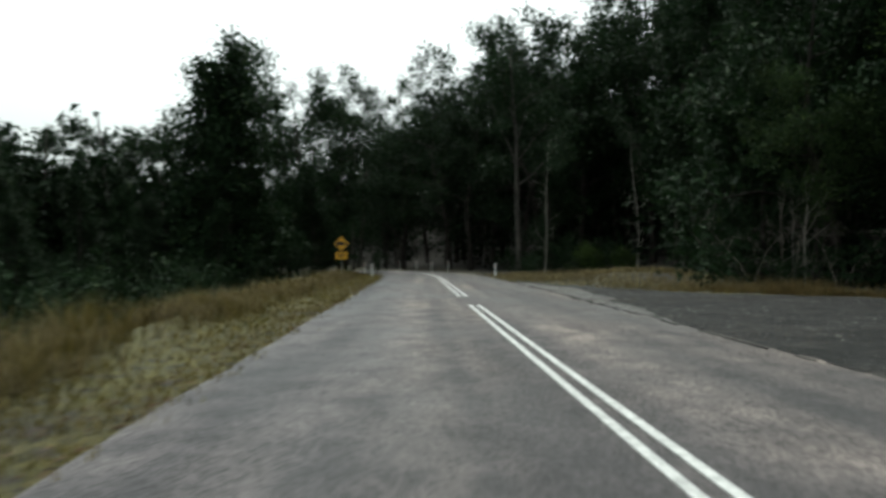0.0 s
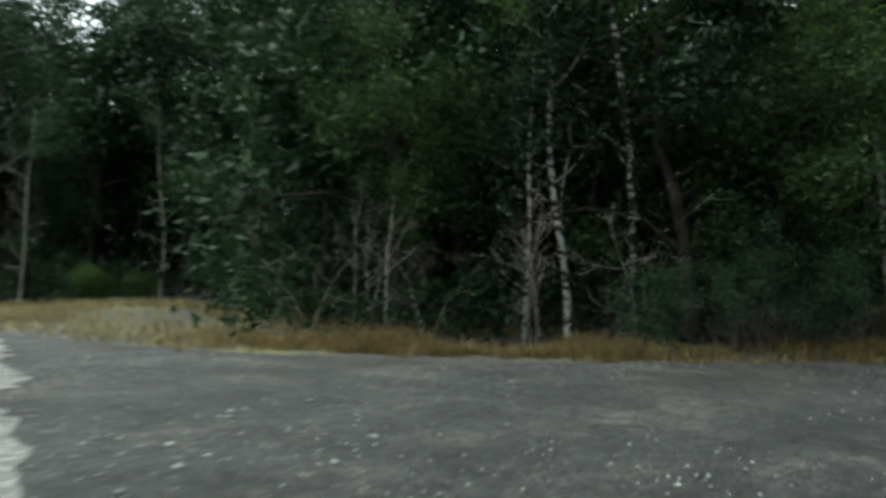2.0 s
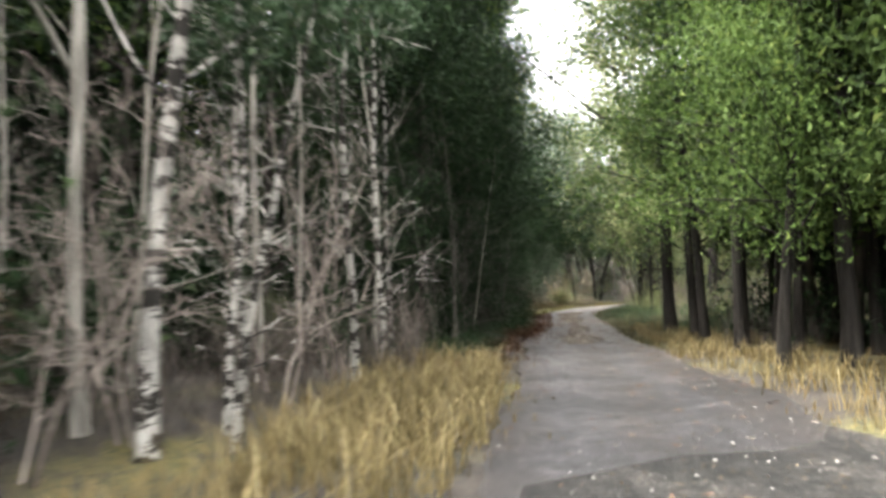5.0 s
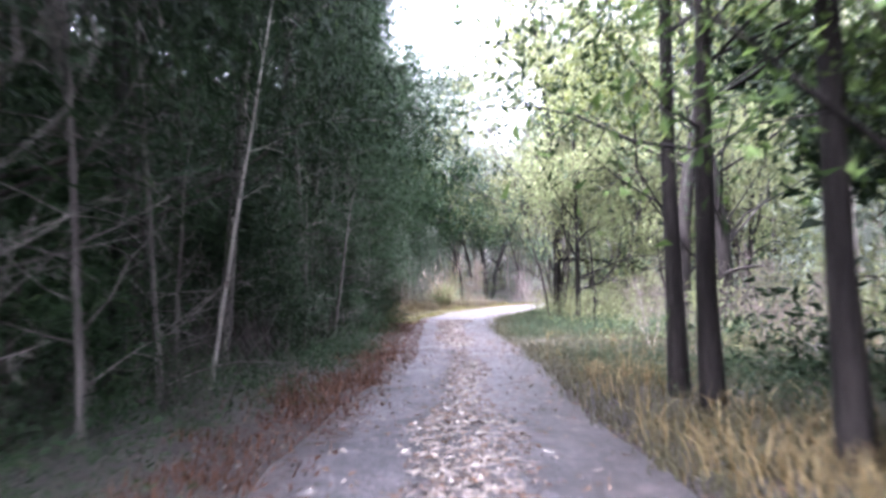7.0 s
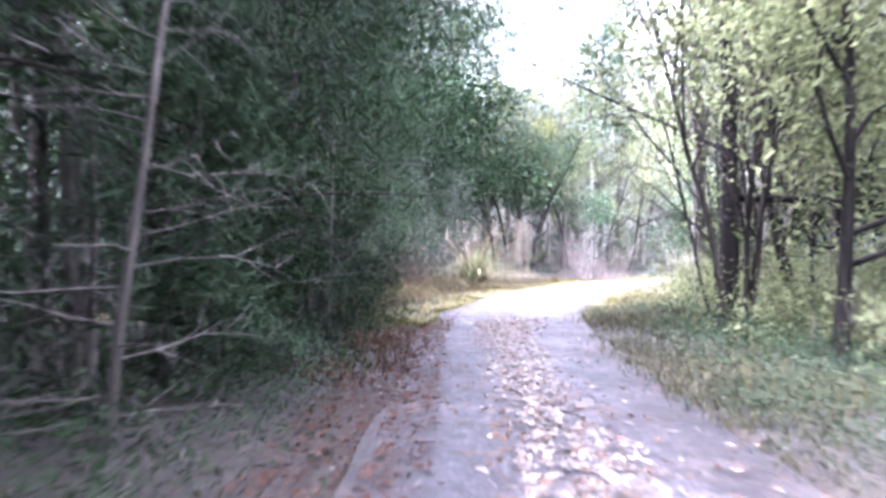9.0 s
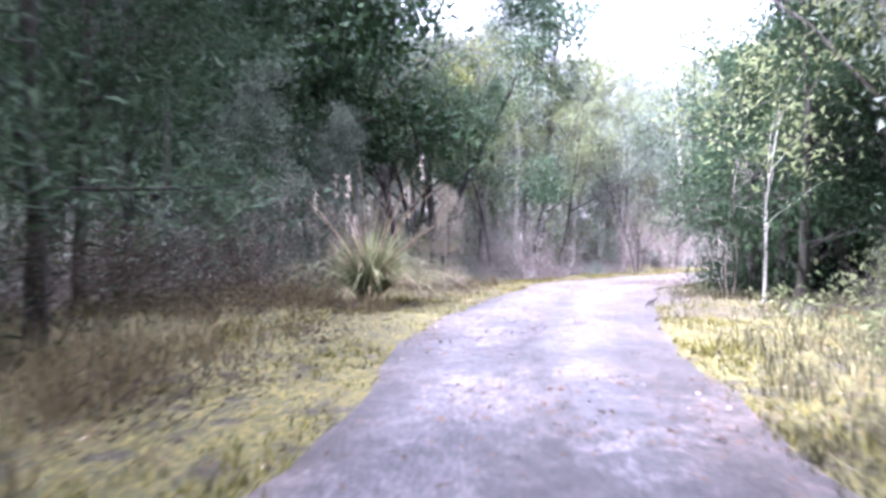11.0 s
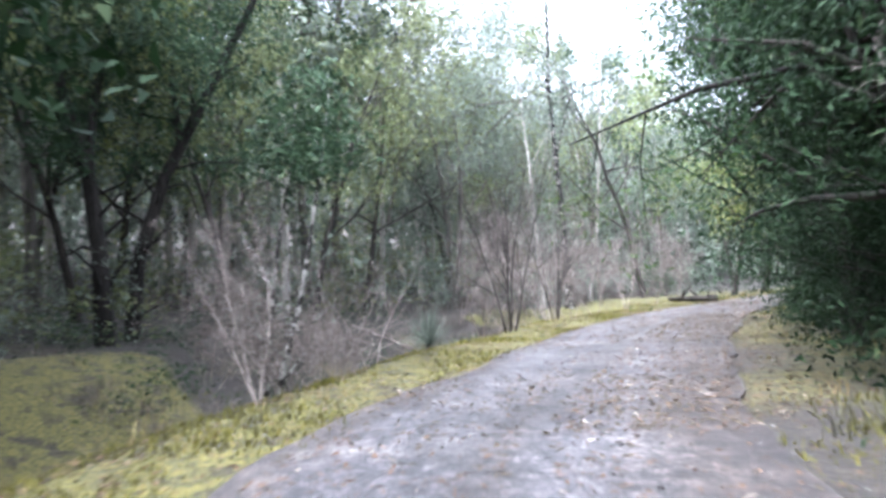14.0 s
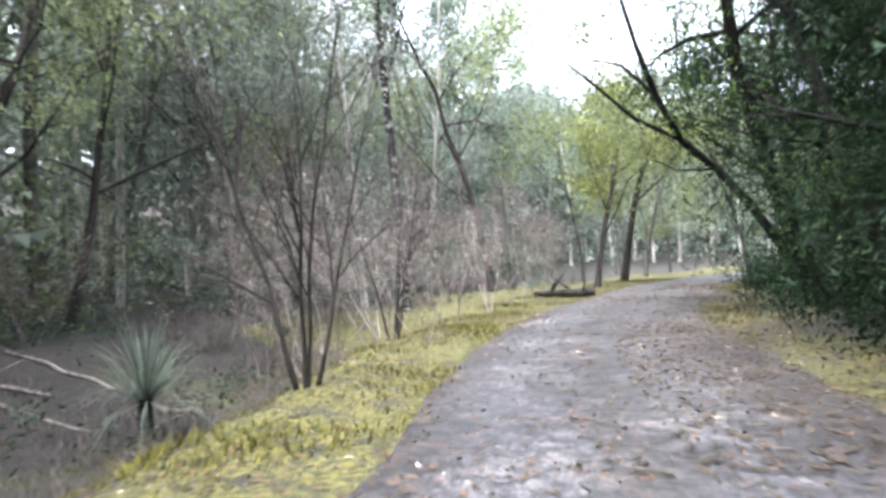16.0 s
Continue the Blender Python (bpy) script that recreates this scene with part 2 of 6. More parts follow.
# ---- mesh tools ----
class Geo:
    """Vertices and faces gathered for one mesh."""

    def __init__(self):
        self.v, self.f, self.k = [], [], 0

    def add(self, verts, faces):
        self.v.append(np.asarray(verts, float))
        self.f.extend([tuple(i + self.k for i in q) for q in faces])
        self.k += len(verts)

    def loose(self, verts):
        """verts: n x corners x 3."""
        n, m = verts.shape[:2]
        self.v.append(np.asarray(verts, float).reshape(-1, 3))
        idx = (np.arange(n * m) + self.k).reshape(-1, m)
        self.f.extend(map(tuple, idx.tolist()))
        self.k += n * m

    def tube(self, pts, radii, n=5):
        pts = np.asarray(pts, float)
        d = np.gradient(pts, axis=0)
        d /= np.linalg.norm(d, axis=1)[:, None] + 1e-9
        ref = np.array([1.0, 0, 0]) if abs(d[0][0]) < 0.8 else np.array([0, 1.0, 0])
        u = np.cross(d, ref)
        u /= np.linalg.norm(u, axis=1)[:, None] + 1e-9
        w = np.cross(d, u)
        a = np.linspace(0, 2 * np.pi, n, endpoint=False)
        ring = (u[:, None] * np.cos(a)[None, :, None] + w[:, None] * np.sin(a)[None, :, None]) * np.asarray(radii)[:, None, None]
        v = (pts[:, None] + ring).reshape(-1, 3)
        m = len(pts)
        f = [(i * n + j, i * n + (j + 1) % n, (i + 1) * n + (j + 1) % n, (i + 1) * n + j) for i in range(m - 1) for j in range(n)]
        f.append(tuple(range((m - 1) * n, m * n)))
        self.add(v, f)

    def box(self, lo, hi):
        x0, y0, z0 = lo
        x1, y1, z1 = hi
        v = [(x0, y0, z0), (x1, y0, z0), (x1, y1, z0), (x0, y1, z0), (x0, y0, z1), (x1, y0, z1), (x1, y1, z1), (x0, y1, z1)]
        self.add(v, [(3, 2, 1, 0), (4, 5, 6, 7), (0, 1, 5, 4), (1, 2, 6, 5), (2, 3, 7, 6), (3, 0, 4, 7)])

    def mesh(self, name, material, smooth=False):
        me = bpy.data.meshes.new(name)
        me.from_pydata(np.concatenate(self.v).tolist() if self.v else [], [], self.f)
        me.materials.append(material)
        if smooth:
            me.shade_smooth()
        return me


def part(name, geo, material, parent, label="", smooth=False):
    ob = new(name, geo if isinstance(geo, bpy.types.Mesh) else geo.mesh(name, material, smooth))
    ob.parent = parent
    return tagged(ob, label)


def thing(name, label, category, group="", kind=""):
    return tagged(new(name), label, category, group, kind)


def setting(name, geo, material, label, category, kind="structure", smooth=False):
    return tagged(new(name, geo.mesh(name, material, smooth)), label, category, "", kind)


def catmull(pts, step=0.5):
    p = np.asarray(pts, float)
    p = np.vstack([2 * p[0] - p[1], p, 2 * p[-1] - p[-2]])
    out = []
    for i in range(1, len(p) - 2):
        n = max(2, int(np.linalg.norm(p[i + 1] - p[i]) / step))
        for t in np.linspace(0, 1, n, endpoint=False):
            out.append(0.5 * (2 * p[i] + (p[i + 1] - p[i - 1]) * t + (2 * p[i - 1] - 5 * p[i] + 4 * p[i + 1] - p[i + 2]) * t * t + (3 * p[i] - p[i - 1] - 3 * p[i + 1] + p[i + 2]) * t ** 3))
    out.append(p[-2])
    return np.array(out)


# ---- plan ----
MAIN = catmull([(3.2, -95), (2.5, -60), (1.8, -30), (1.25, 0), (0.95, 20), (0.65, 40), (0.35, 52), (-1.3, 64), (-6, 76), (-15, 88), (-30, 99), (-60, 115)], 1.0)
TRACK = catmull([(13, 16.2), (18, 15.0), (24, 13.6), (29, 12.6), (36, 11.4), (43, 10.1), (48, 8.85), (55, 7.45), (60.6, 6.25), (66.1, 4.5), (71, 2.15), (75.5, -0.5), (79.6, -3.3), (83.9, -6.5), (86.2, -8.9), (90.2, -14.8), (94.4, -21.9), (97.4, -29.4), (101.1, -42.9), (101.5, -56), (99, -78)], 0.5)
APRON = [(4.9, -4), (4.6, 6), (4.5, 20), (4.35, 31), (4.3, 39), (5.2, 38.4), (6.2, 33.5), (8.3, 27.7), (9.6, 25.4), (10.6, 24.1), (12.5, 21.5), (15.4, 19.7), (17.2, 18.6), (19.5, 17.3), (21.4, 16.3), (23.9, 15.3), (27.3, 14.4), (29, 10.9), (24, 10.4), (19, 8.6), (14.5, 4.8), (10.5, -1.5), (8, -6)]
LEFT_W, RIGHT_W = 4.1, 3.6


def half_width(x):
    """Half the track's width, by how far along it is."""
    return np.interp(x, [24, 30, 42, 46, 58, 64, 70, 76, 92, 110], [2.1, 1.65, 1.55, 1.38, 1.38, 1.6, 1.85, 2.05, 2.1, 1.9])



def dist_line(p, line):
    """Distance of n x 2 points from a polyline, and the signed side (left positive)."""
    p = np.atleast_2d(p)
    a, b = line[:-1], line[1:]
    d = b - a
    best, side = np.full(len(p), 1e9), np.zeros(len(p))
    for i in range(len(a)):
        q = p - a[i]
        t = np.clip((q @ d[i]) / (d[i] @ d[i]), 0, 1)
        e = q - t[:, None] * d[i]
        r = np.hypot(e[:, 0], e[:, 1])
        s = d[i][0] * q[:, 1] - d[i][1] * q[:, 0]
        m = r < best
        best[m], side[m] = r[m], np.sign(s[m])
    return best, side


def in_poly(p, poly):
    p = np.atleast_2d(p)
    c = np.zeros(len(p), bool)
    for (x0, y0), (x1, y1) in zip(poly, poly[1:] + poly[:1]):
        hit = ((y0 > p[:, 1]) != (y1 > p[:, 1])) & (p[:, 0] < (x1 - x0) * (p[:, 1] - y0) / (y1 - y0 + 1e-12) + x0)
        c ^= hit
    return c


POLY = np.array(APRON + APRON[:1], float)


def clearance(p):
    """Metres from the nearest driven surface; negative on it."""
    p = np.atleast_2d(p)
    d, side = dist_line(p, MAIN[::3])
    a = d - np.where(side > 0, LEFT_W, RIGHT_W)
    b = dist_line(p, TRACK[::3])[0] - half_width(p[:, 0])
    c = dist_line(p, POLY)[0]
    c = np.where(in_poly(p, APRON), -c, c)
    return np.minimum(np.minimum(a, b), c)


def wave(p):
    x, y = p[:, 0], p[:, 1]
    return 0.5 * np.sin(x * 0.61 + 1.3 * np.sin(y * 0.37)) + 0.5 * np.sin(y * 0.53 + 1.7 * np.sin(x * 0.29 + 1))


def height(p):
    """The ground's height."""
    p = np.atleast_2d(p)
    c = clearance(p)
    r = np.clip(c / 4, 0, 1)
    z = -0.06 + 0.05 * np.clip(c, 0, 1) + r * 0.14 * wave(p)
    # a steep-edged gully beside the last stretch of the track
    d, side = dist_line(p, TRACK[::3])
    near = np.clip((p[:, 0] - 83.5) / 4, 0, 1) * np.clip((110 - p[:, 0]) / 6, 0, 1) * np.clip((p[:, 1] + 24) / 6, 0, 1)
    drop = np.clip((c - 1.9) / 1.3, 0, 1)
    z -= np.where(side > 0, near * 1.35 * drop * drop * (3 - 2 * drop) * np.clip((11 - c) / 4, 0, 1), 0)
    # the verge falls away west of the main road
    west = dist_line(p, MAIN[::3])[1] > 0
    fall = np.clip((c - 2.6) / 6.5, 0, 1)
    z -= np.where(west & (p[:, 0] < 0), 2.2 * fall * fall * (3 - 2 * fall), 0)
    # a low grassy rise beyond the turn-off
    z += 0.5 * np.exp(-((p[:, 0] - 12) / 4) ** 2 - ((p[:, 1] - 37) / 5) ** 2)
    # wooded slopes behind the roadside trees
    right = np.clip((p[:, 0] - 2 + 0.4 * np.clip(p[:, 1] - 62, 0, 60)) / 10, 0, 1) * np.clip((p[:, 1] - 20) / 30, 0, 1)
    east = np.clip((p[:, 0] - 40) / 25, 0, 1)
    z += 0.1 * np.clip(c - 26, 0, 150) + np.maximum(right, east * 0.8) * 0.24 * np.clip(c - 13, 0, 60)
    return np.where(c < 0, -0.06, z)


# ground: one sheet, fine near the roads
def spaced(lo, hi, fine, far):
    a = list(np.arange(lo, hi + fine, fine))
    s, x, y = fine, lo, a[-1]
    low, high = [], []
    while x > -far:
        s *= 1.35
        x -= s
        low.append(x)
    s = fine
    while y < far:
        s *= 1.35
        y += s
        high.append(y)
    return np.array(low[::-1] + a + high)


def turf(p):
    """How much of the ground is turf and moss; the rest is leaf mould."""
    c = clearance(p)
    side = dist_line(p, TRACK[::3])[1]
    t = np.where(c < 8, 0.35, 0.15)
    t = np.where((p[:, 0] < -2) & (c < 10), 0.5, t)
    t = np.where((p[:, 0] > 63) & (c < 8), 1.0, t)
    t = np.where((p[:, 0] > 40) & (p[:, 0] < 64) & (side < 0) & (c < 12), np.where(c < 4, 0.12, 0.3), t)
    t = np.where((p[:, 0] > 92) & (p[:, 0] < 108) & (p[:, 1] > -22) & (c > 2.4) & (side > 0), 0.25, t)
    t = np.where((p[:, 0] > 86) & (p[:, 0] < 101) & (p[:, 1] > -8) & (p[:, 1] < 3) & (c > 2.4), 0.85, t)
    t = np.where((p[:, 0] > 74) & (side < 0), 0.36, t)
    # no turf left of the track: the dark mould also stands for deep shade
    return np.where((p[:, 0] > 34) & (p[:, 0] < 64) & (side > 0), 0.0, t)


def build_ground():
    xs, ys = spaced(-26, 112, 0.8, 2500), spaced(-60, 70, 0.8, 2500)
    X, Y = np.meshgrid(xs, ys)
    p = np.stack([X.ravel(), Y.ravel()], 1)
    z = height(p)
    nx, ny = len(xs), len(ys)
    i = (np.arange(ny - 1)[:, None] * nx + np.arange(nx - 1)[None]).ravel()
    g = Geo()
    g.add(np.column_stack([p, z]), np.stack([i, i + 1, i + nx + 1, i + nx], 1).tolist())
    ob = setting("ground", g, M_GROUND, "dark forest floor with leaf litter and mossy grass", "ground", smooth=True)
    ob.data.attributes.new("turf", "FLOAT", "POINT").data.foreach_set("value", turf(p).astype(np.float32))


build_ground()


def ribbon(line, left, right, z, nw=6, ragged=0.0, seed=1):
    rng = np.random.default_rng(seed)
    d = np.gradient(line, axis=0)
    d /= np.linalg.norm(d, axis=1)[:, None]
    nrm = np.stack([-d[:, 1], d[:, 0]], 1)
    n = len(line)
    l = left + ragged * np.convolve(rng.normal(size=n + 4), np.ones(5) / 5, "valid")
    r = right + ragged * np.convolve(rng.normal(size=n + 4), np.ones(5) / 5, "valid")
    t = np.linspace(0, 1, nw)
    off = l[:, None] * (1 - t) - r[:, None] * t
    v = line[:, None] + nrm[:, None] * off[..., None]
    crown = z * (1 - np.abs(2 * t - 1) ** 4) - 0.005
    v = np.concatenate([v, np.broadcast_to(crown, (n, nw))[..., None]], 2)
    lo, hi = v[:, :1].copy(), v[:, -1:].copy()
    lo[..., 2] = hi[..., 2] = -0.16
    v = np.concatenate([lo, v, hi], 1)
    nw += 2
    f = [(i * nw + j, i * nw + j + 1, (i + 1) * nw + j + 1, (i + 1) * nw + j) for i in range(n - 1) for j in range(nw - 1)]
    return v.reshape(-1, 3), f


def sheet(poly, z, skirt=0.15):
    g = Geo()
    n = len(poly)
    g.add([(x, y, z) for x, y in poly] + [(x, y, z - skirt) for x, y in poly], [tuple(range(n))] + [(i, i + n, (i + 1) % n + n, (i + 1) % n) for i in range(n)])
    return g


def build_roads():
    g = Geo()
    v, f = ribbon(MAIN, np.full(len(MAIN), LEFT_W), np.full(len(MAIN), RIGHT_W), 0.03, 9, 0.1)
    g.add(v, f)
    ob = setting("road", g, M_ASPHALT, "worn grey bitumen country road with ragged edges", "road")
    m = len(v) // len(MAIN)
    row = v.reshape(len(MAIN), m, 3)
    far = np.linalg.norm(row[:, :, :2] - row[:, :1, :2], axis=2) / (LEFT_W + RIGHT_W)
    if row[0, 0, 0] > row[0, -1, 0]:
        far = 1 - far
    across = ob.data.attributes.new("across", "FLOAT", "POINT")
    across.data.foreach_set("value", np.clip(far, 0, 1).ravel().astype(np.float32))
    setting("pavement", sheet(APRON, -0.014), M_GRAVEL, "dark damp gravel apron at the turn-off", "gravel apron")
    r = np.random.default_rng(3)
    ys = np.arange(13.0, 38.0, 0.22)
    wide_ = np.interp(ys, [13, 17, 22, 27, 31.5, 36, 38], [0.1, 0.5, 1.0, 1.6, 1.4, 0.5, 0.05])
    rag = np.convolve(r.normal(size=len(ys) + 6), np.ones(7) / 7, "valid") * 0.5 + r.normal(size=len(ys)) * 0.07
    strip = [(4.5, y) for y in ys[::-8]] + [(4.52 + max(0.03, w + e * min(1, w)), y) for y, w, e in zip(ys, wide_, rag)]
    setting("pavement_edge", sheet(strip, -0.004), M_PALE_GRAVEL, "pale loose gravel beside the bitumen", "gravel")
    T = TRACK[TRACK[:, 0] > 24.5]
    wl = half_width(T[:, 0])
    g = Geo()
    v, f = ribbon(T, wl, wl, 0.02, 9, 0.2, 4)
    v[:, 2] -= 0.07 * np.clip((29.5 - v[:, 0]) / 3.5, 0, 1)
    g.add(v, f)
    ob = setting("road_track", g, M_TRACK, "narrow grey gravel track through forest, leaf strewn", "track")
    # how far the stone is darkened: full near the apron, half until x = 57
    wet = ob.data.attributes.new("toned", "FLOAT", "POINT")
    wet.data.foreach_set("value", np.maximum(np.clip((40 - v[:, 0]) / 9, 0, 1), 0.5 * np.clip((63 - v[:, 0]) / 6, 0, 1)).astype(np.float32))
    across = ob.data.attributes.new("across", "FLOAT", "POINT")
    m = len(v) // len(T)
    across.data.foreach_set("value", np.tile(np.clip(np.linspace(-1 / 8, 9 / 8, m), 0, 1), len(T)).astype(np.float32))


build_roads()


def line_strip(side, y0, y1):
    fine = np.arange(max(y0, -60), min(y1, 87) + 0.01, 0.5)
    L = np.column_stack([np.interp(fine, MAIN[:, 1], MAIN[:, 0]), fine])
    g = Geo()
    v, f = ribbon(L, np.full(len(L), side + 0.046), np.full(len(L), -side + 0.046), 0.0, 2)
    v[:, 2] = np.where(v[:, 2] < -0.1, 0.015, 0.031)
    g.add(v, f)
    return g


for s in (-0.086, 0.15):
    for y0, y1 in ((-60, 19.6), (23.9, 100)):
        setting("trim_road_line", line_strip(s, y0, y1), M_LINE, "worn white painted centre line on bitumen", "road marking")

# ---- trees ----
def unit(v):
    return v / (np.linalg.norm(v) + 1e-9)


def limb(g, tips, rng, p, d, length, r, level, sp):
    """One limb with its side limbs; tips gathers where leaves grow."""
    segs = (sp["segs"], 4, 3, 1)[min(level, 3)]
    pts, dirs = [p], [d]
    bend = sp["bend"][min(level, len(sp["bend"]) - 1)]
    for i in range(segs):
        d = unit(d + rng.normal(size=3) * sp["wob"][min(level, len(sp["wob"]) - 1)] + np.array([0, 0, bend]))
        p = p + d * length / segs
        pts.append(p)
        dirs.append(d)
    rad = r * (1 - np.linspace(0, 1, segs + 1) ** 1.2 * (1 - sp["taper"]))
    if level == 0:
        rad[0] *= 1.35
    g.tube(pts, rad, (sp.get("sides", 7), 4, 3, 3)[min(level, 3)])
    pts, dirs = np.array(pts), np.array(dirs)
    if level >= sp["levels"]:
        k = sp["tipn"]
        for t in np.linspace(sp.get("tip0", 0.25), 1, k):
            x = t * segs
            i = min(int(x), segs - 1)
            tips.append(pts[i] + (pts[i + 1] - pts[i]) * (x - i))
        return
    lo = sp["bare"][level]
    n = sp["kids"][level]
    for j in range(n):
        t = lo + (1 - lo) * (j + rng.uniform(0.1, 0.9)) / n
        x = t * segs
        i = min(int(x), segs - 1)
        q = pts[i] + (pts[i + 1] - pts[i]) * (x - i)
        a = rng.uniform(0, 2 * np.pi)
        side = unit(np.cross(dirs[i], np.array([np.cos(a), np.sin(a), 0.3])))
        ang = radians(rng.normal(sp["angle"][level], 10))
        nd = unit(dirs[i] * np.cos(ang) + side * np.sin(ang))
        shape = sp["shape"](t) if level == 0 else 1.0 - 0.5 * t
        limb(g, tips, rng, q, nd, length * sp["ratio"][level] * shape * rng.uniform(0.7, 1.25), max(r * (1 - t * 0.75) * sp["thin"][level], sp.get("minr", 0.006)), level + 1, sp)
    if sp.get("crest"):
        tips.append(pts[-1])


def leaves(tips, rng, n, spread, size, aspect, droop):
    """Small pointed leaves round the twig ends."""
    tips = np.asarray(tips)
    c = tips[rng.integers(0, len(tips), n)] + rng.normal(size=(n, 3)) * spread * np.array([1, 1, 0.8])
    a = rng.normal(size=(n, 3))
    a[:, 2] -= droop
    a /= np.linalg.norm(a, axis=1)[:, None]
    b = np.cross(a, rng.normal(size=(n, 3)))
    b /= np.linalg.norm(b, axis=1)[:, None] + 1e-9
    L = size * rng.uniform(0.6, 1.4, n)[:, None]
    a, b = a * L * 0.5, b * L * 0.5 * aspect
    return np.stack([c - a, c + a * 0.25 + b, c + a - b * rng.uniform(-0.2, 1.0, n)[:, None]], 1)


SPEC = {
    "gum": dict(h=21, r=0.24, segs=8, levels=3, kids=(11, 4, 2), bare=(0.38, 0.3, 0.2), angle=(42, 40, 40), ratio=(0.36, 0.5, 0.5), thin=(0.5, 0.5, 0.5), bend=(0.05, 0.06, 0.0, -0.05), wob=(0.07, 0.16, 0.22, 0.25), taper=0.15, shape=lambda t: 1.25 - 0.75 * t, tipn=2, leaf=(4600, 0.5, 0.45, 0.5, 0.7)),
    "dense": dict(h=16, r=0.17, segs=8, levels=2, kids=(36, 4), bare=(0.06, 0.2), angle=(68, 45), ratio=(0.2, 0.42), thin=(0.28, 0.5), bend=(0.03, 0.02, 0.0), wob=(0.03, 0.12, 0.2), taper=0.08, shape=lambda t: 1.3 - 1.0 * t, tipn=3, leaf=(5400, 0.36, 0.46, 0.34, -0.4)),
    "pole": dict(h=11, r=0.06, segs=9, levels=2, kids=(20, 4), bare=(0.14, 0.25), angle=(62, 42), ratio=(0.17, 0.5), thin=(0.3, 0.6), bend=(0.04, 0.05, 0.02), wob=(0.05, 0.14, 0.2), taper=0.15, shape=lambda t: 1.1 - 0.5 * t, tipn=2, leaf=(700, 0.32, 0.24, 0.5, 0.4), top=0.72, minr=0.008),
    "spread": dict(h=12, r=0.15, segs=8, levels=3, kids=(10, 5, 3), bare=(0.22, 0.25, 0.2), angle=(48, 42, 40), ratio=(0.52, 0.5, 0.5), thin=(0.55, 0.5, 0.5), bend=(0.05, 0.03, 0.0, 0.0), wob=(0.1, 0.2, 0.25, 0.25), taper=0.12, shape=lambda t: 1.2 - 0.6 * t, tipn=2, leaf=(6200, 0.42, 0.29, 0.56, 0.3)),
    "shrub": dict(h=3.4, r=0.04, segs=6, levels=2, kids=(6, 4), bare=(0.1, 0.15), angle=(48, 42), ratio=(0.45, 0.5), thin=(0.6, 0.6), bend=(0.06, 0.04, 0.0), wob=(0.14, 0.2, 0.2), taper=0.2, shape=lambda t: 1.2 - 0.6 * t, tipn=3, leaf=(2400, 0.26, 0.2, 0.5, 0.2), stems=3, sides=5),
    "twiggy": dict(h=3.0, r=0.022, segs=6, levels=3, kids=(6, 4, 2), bare=(0.2, 0.15, 0.15), angle=(34, 36, 38), ratio=(0.48, 0.5, 0.5), thin=(0.6, 0.6, 0.6), bend=(0.04, 0.06, 0.03, 0.02), wob=(0.12, 0.16, 0.2, 0.2), taper=0.3, shape=lambda t: 1.1 - 0.4 * t, tipn=2, leaf=(1600, 0.16, 0.11, 0.4, 0.0), stems=3, sides=4, minr=0.004),
    "dead": dict(h=15, r=0.2, segs=9, levels=2, kids=(9, 4), bare=(0.35, 0.3), angle=(40, 38), ratio=(0.3, 0.45), thin=(0.5, 0.5), bend=(0.04, 0.08, 0.03), wob=(0.07, 0.18, 0.22), taper=0.25, shape=lambda t: 1.2 - 0.7 * t, tipn=1, leaf=None),
}


def grow(kind, seed, **over):
    sp = dict(SPEC[kind], **over)
    rng = np.random.default_rng(seed)
    g, tips = Geo(), []
    for s in range(sp.get("stems", 1)):
        k = sp.get("stems", 1)
        a = rng.uniform(0, 6.28)
        sl = sp.get("splay", 0.45) if k > 1 else sp.get("lean", 0.05)
        d = unit(np.array([np.cos(a) * sl, np.sin(a) * sl, 1.0]))
        if "lean_to" in sp:
            d = unit(np.array([*sp["lean_to"], 1.0]))
        base = np.array([0.0, 0, -0.15]) + np.array([np.cos(a), np.sin(a), 0]) * (0.12 if k > 1 else 0)
        limb(g, tips, rng, base, d, sp["h"] * rng.uniform(0.9, 1.08), sp["r"] * (rng.uniform(0.6, 1.0) if k > 1 else 1), 0, sp)
    crown = None
    if sp["leaf"]:
        t = np.array(tips)
        if "top" in sp:
            hi = t[t[:, 2] > sp["top"] * sp["h"] * 0.95]
            t = hi if len(hi) > 10 else t
        crown = Geo()
        n, spread, size, aspect, droop = sp["leaf"]
        crown.loose(leaves(t, rng, int(n * 1.55), spread, size * 0.78, aspect, droop))
    return g, crown


class Tree:
    """A kind of tree, built once and copied."""

    def __init__(self, name, kind, seed, bark, foliage, label, category, group, **over):
        g, c = grow(kind, seed, **over)
        self.trunk = g.mesh("trunk", bark, True)
        self.crown = c.mesh("crown", foliage) if c else None
        self.name, self.tags, self.top = name, (label, category, group), None
        self.h = dict(SPEC[kind], **over)["h"]

    def put(self, x, y, turn=0.0, scale=1.0, tilt=(0, 0), label=""):
        z = float(height(np.array([[x, y]]))[0])
        m = pose(x, y, z, tilt[0], tilt[1], turn) @ Matrix.Diagonal((scale, scale, scale, 1))
        if self.top is None:
            self.top = thing(self.name, *self.tags)
            part("trunk", self.trunk, None, self.top)
            if self.crown:
                part("crown", self.crown, None, self.top)
            self.top.matrix_basis = m
            ob = self.top
        else:
            s = self.top.scale.copy()
            self.top.scale = (1, 1, 1)
            ob = copy_thing(self.top, m)
            self.top.scale = s
        if label:
            tagged(ob, label)
        return ob


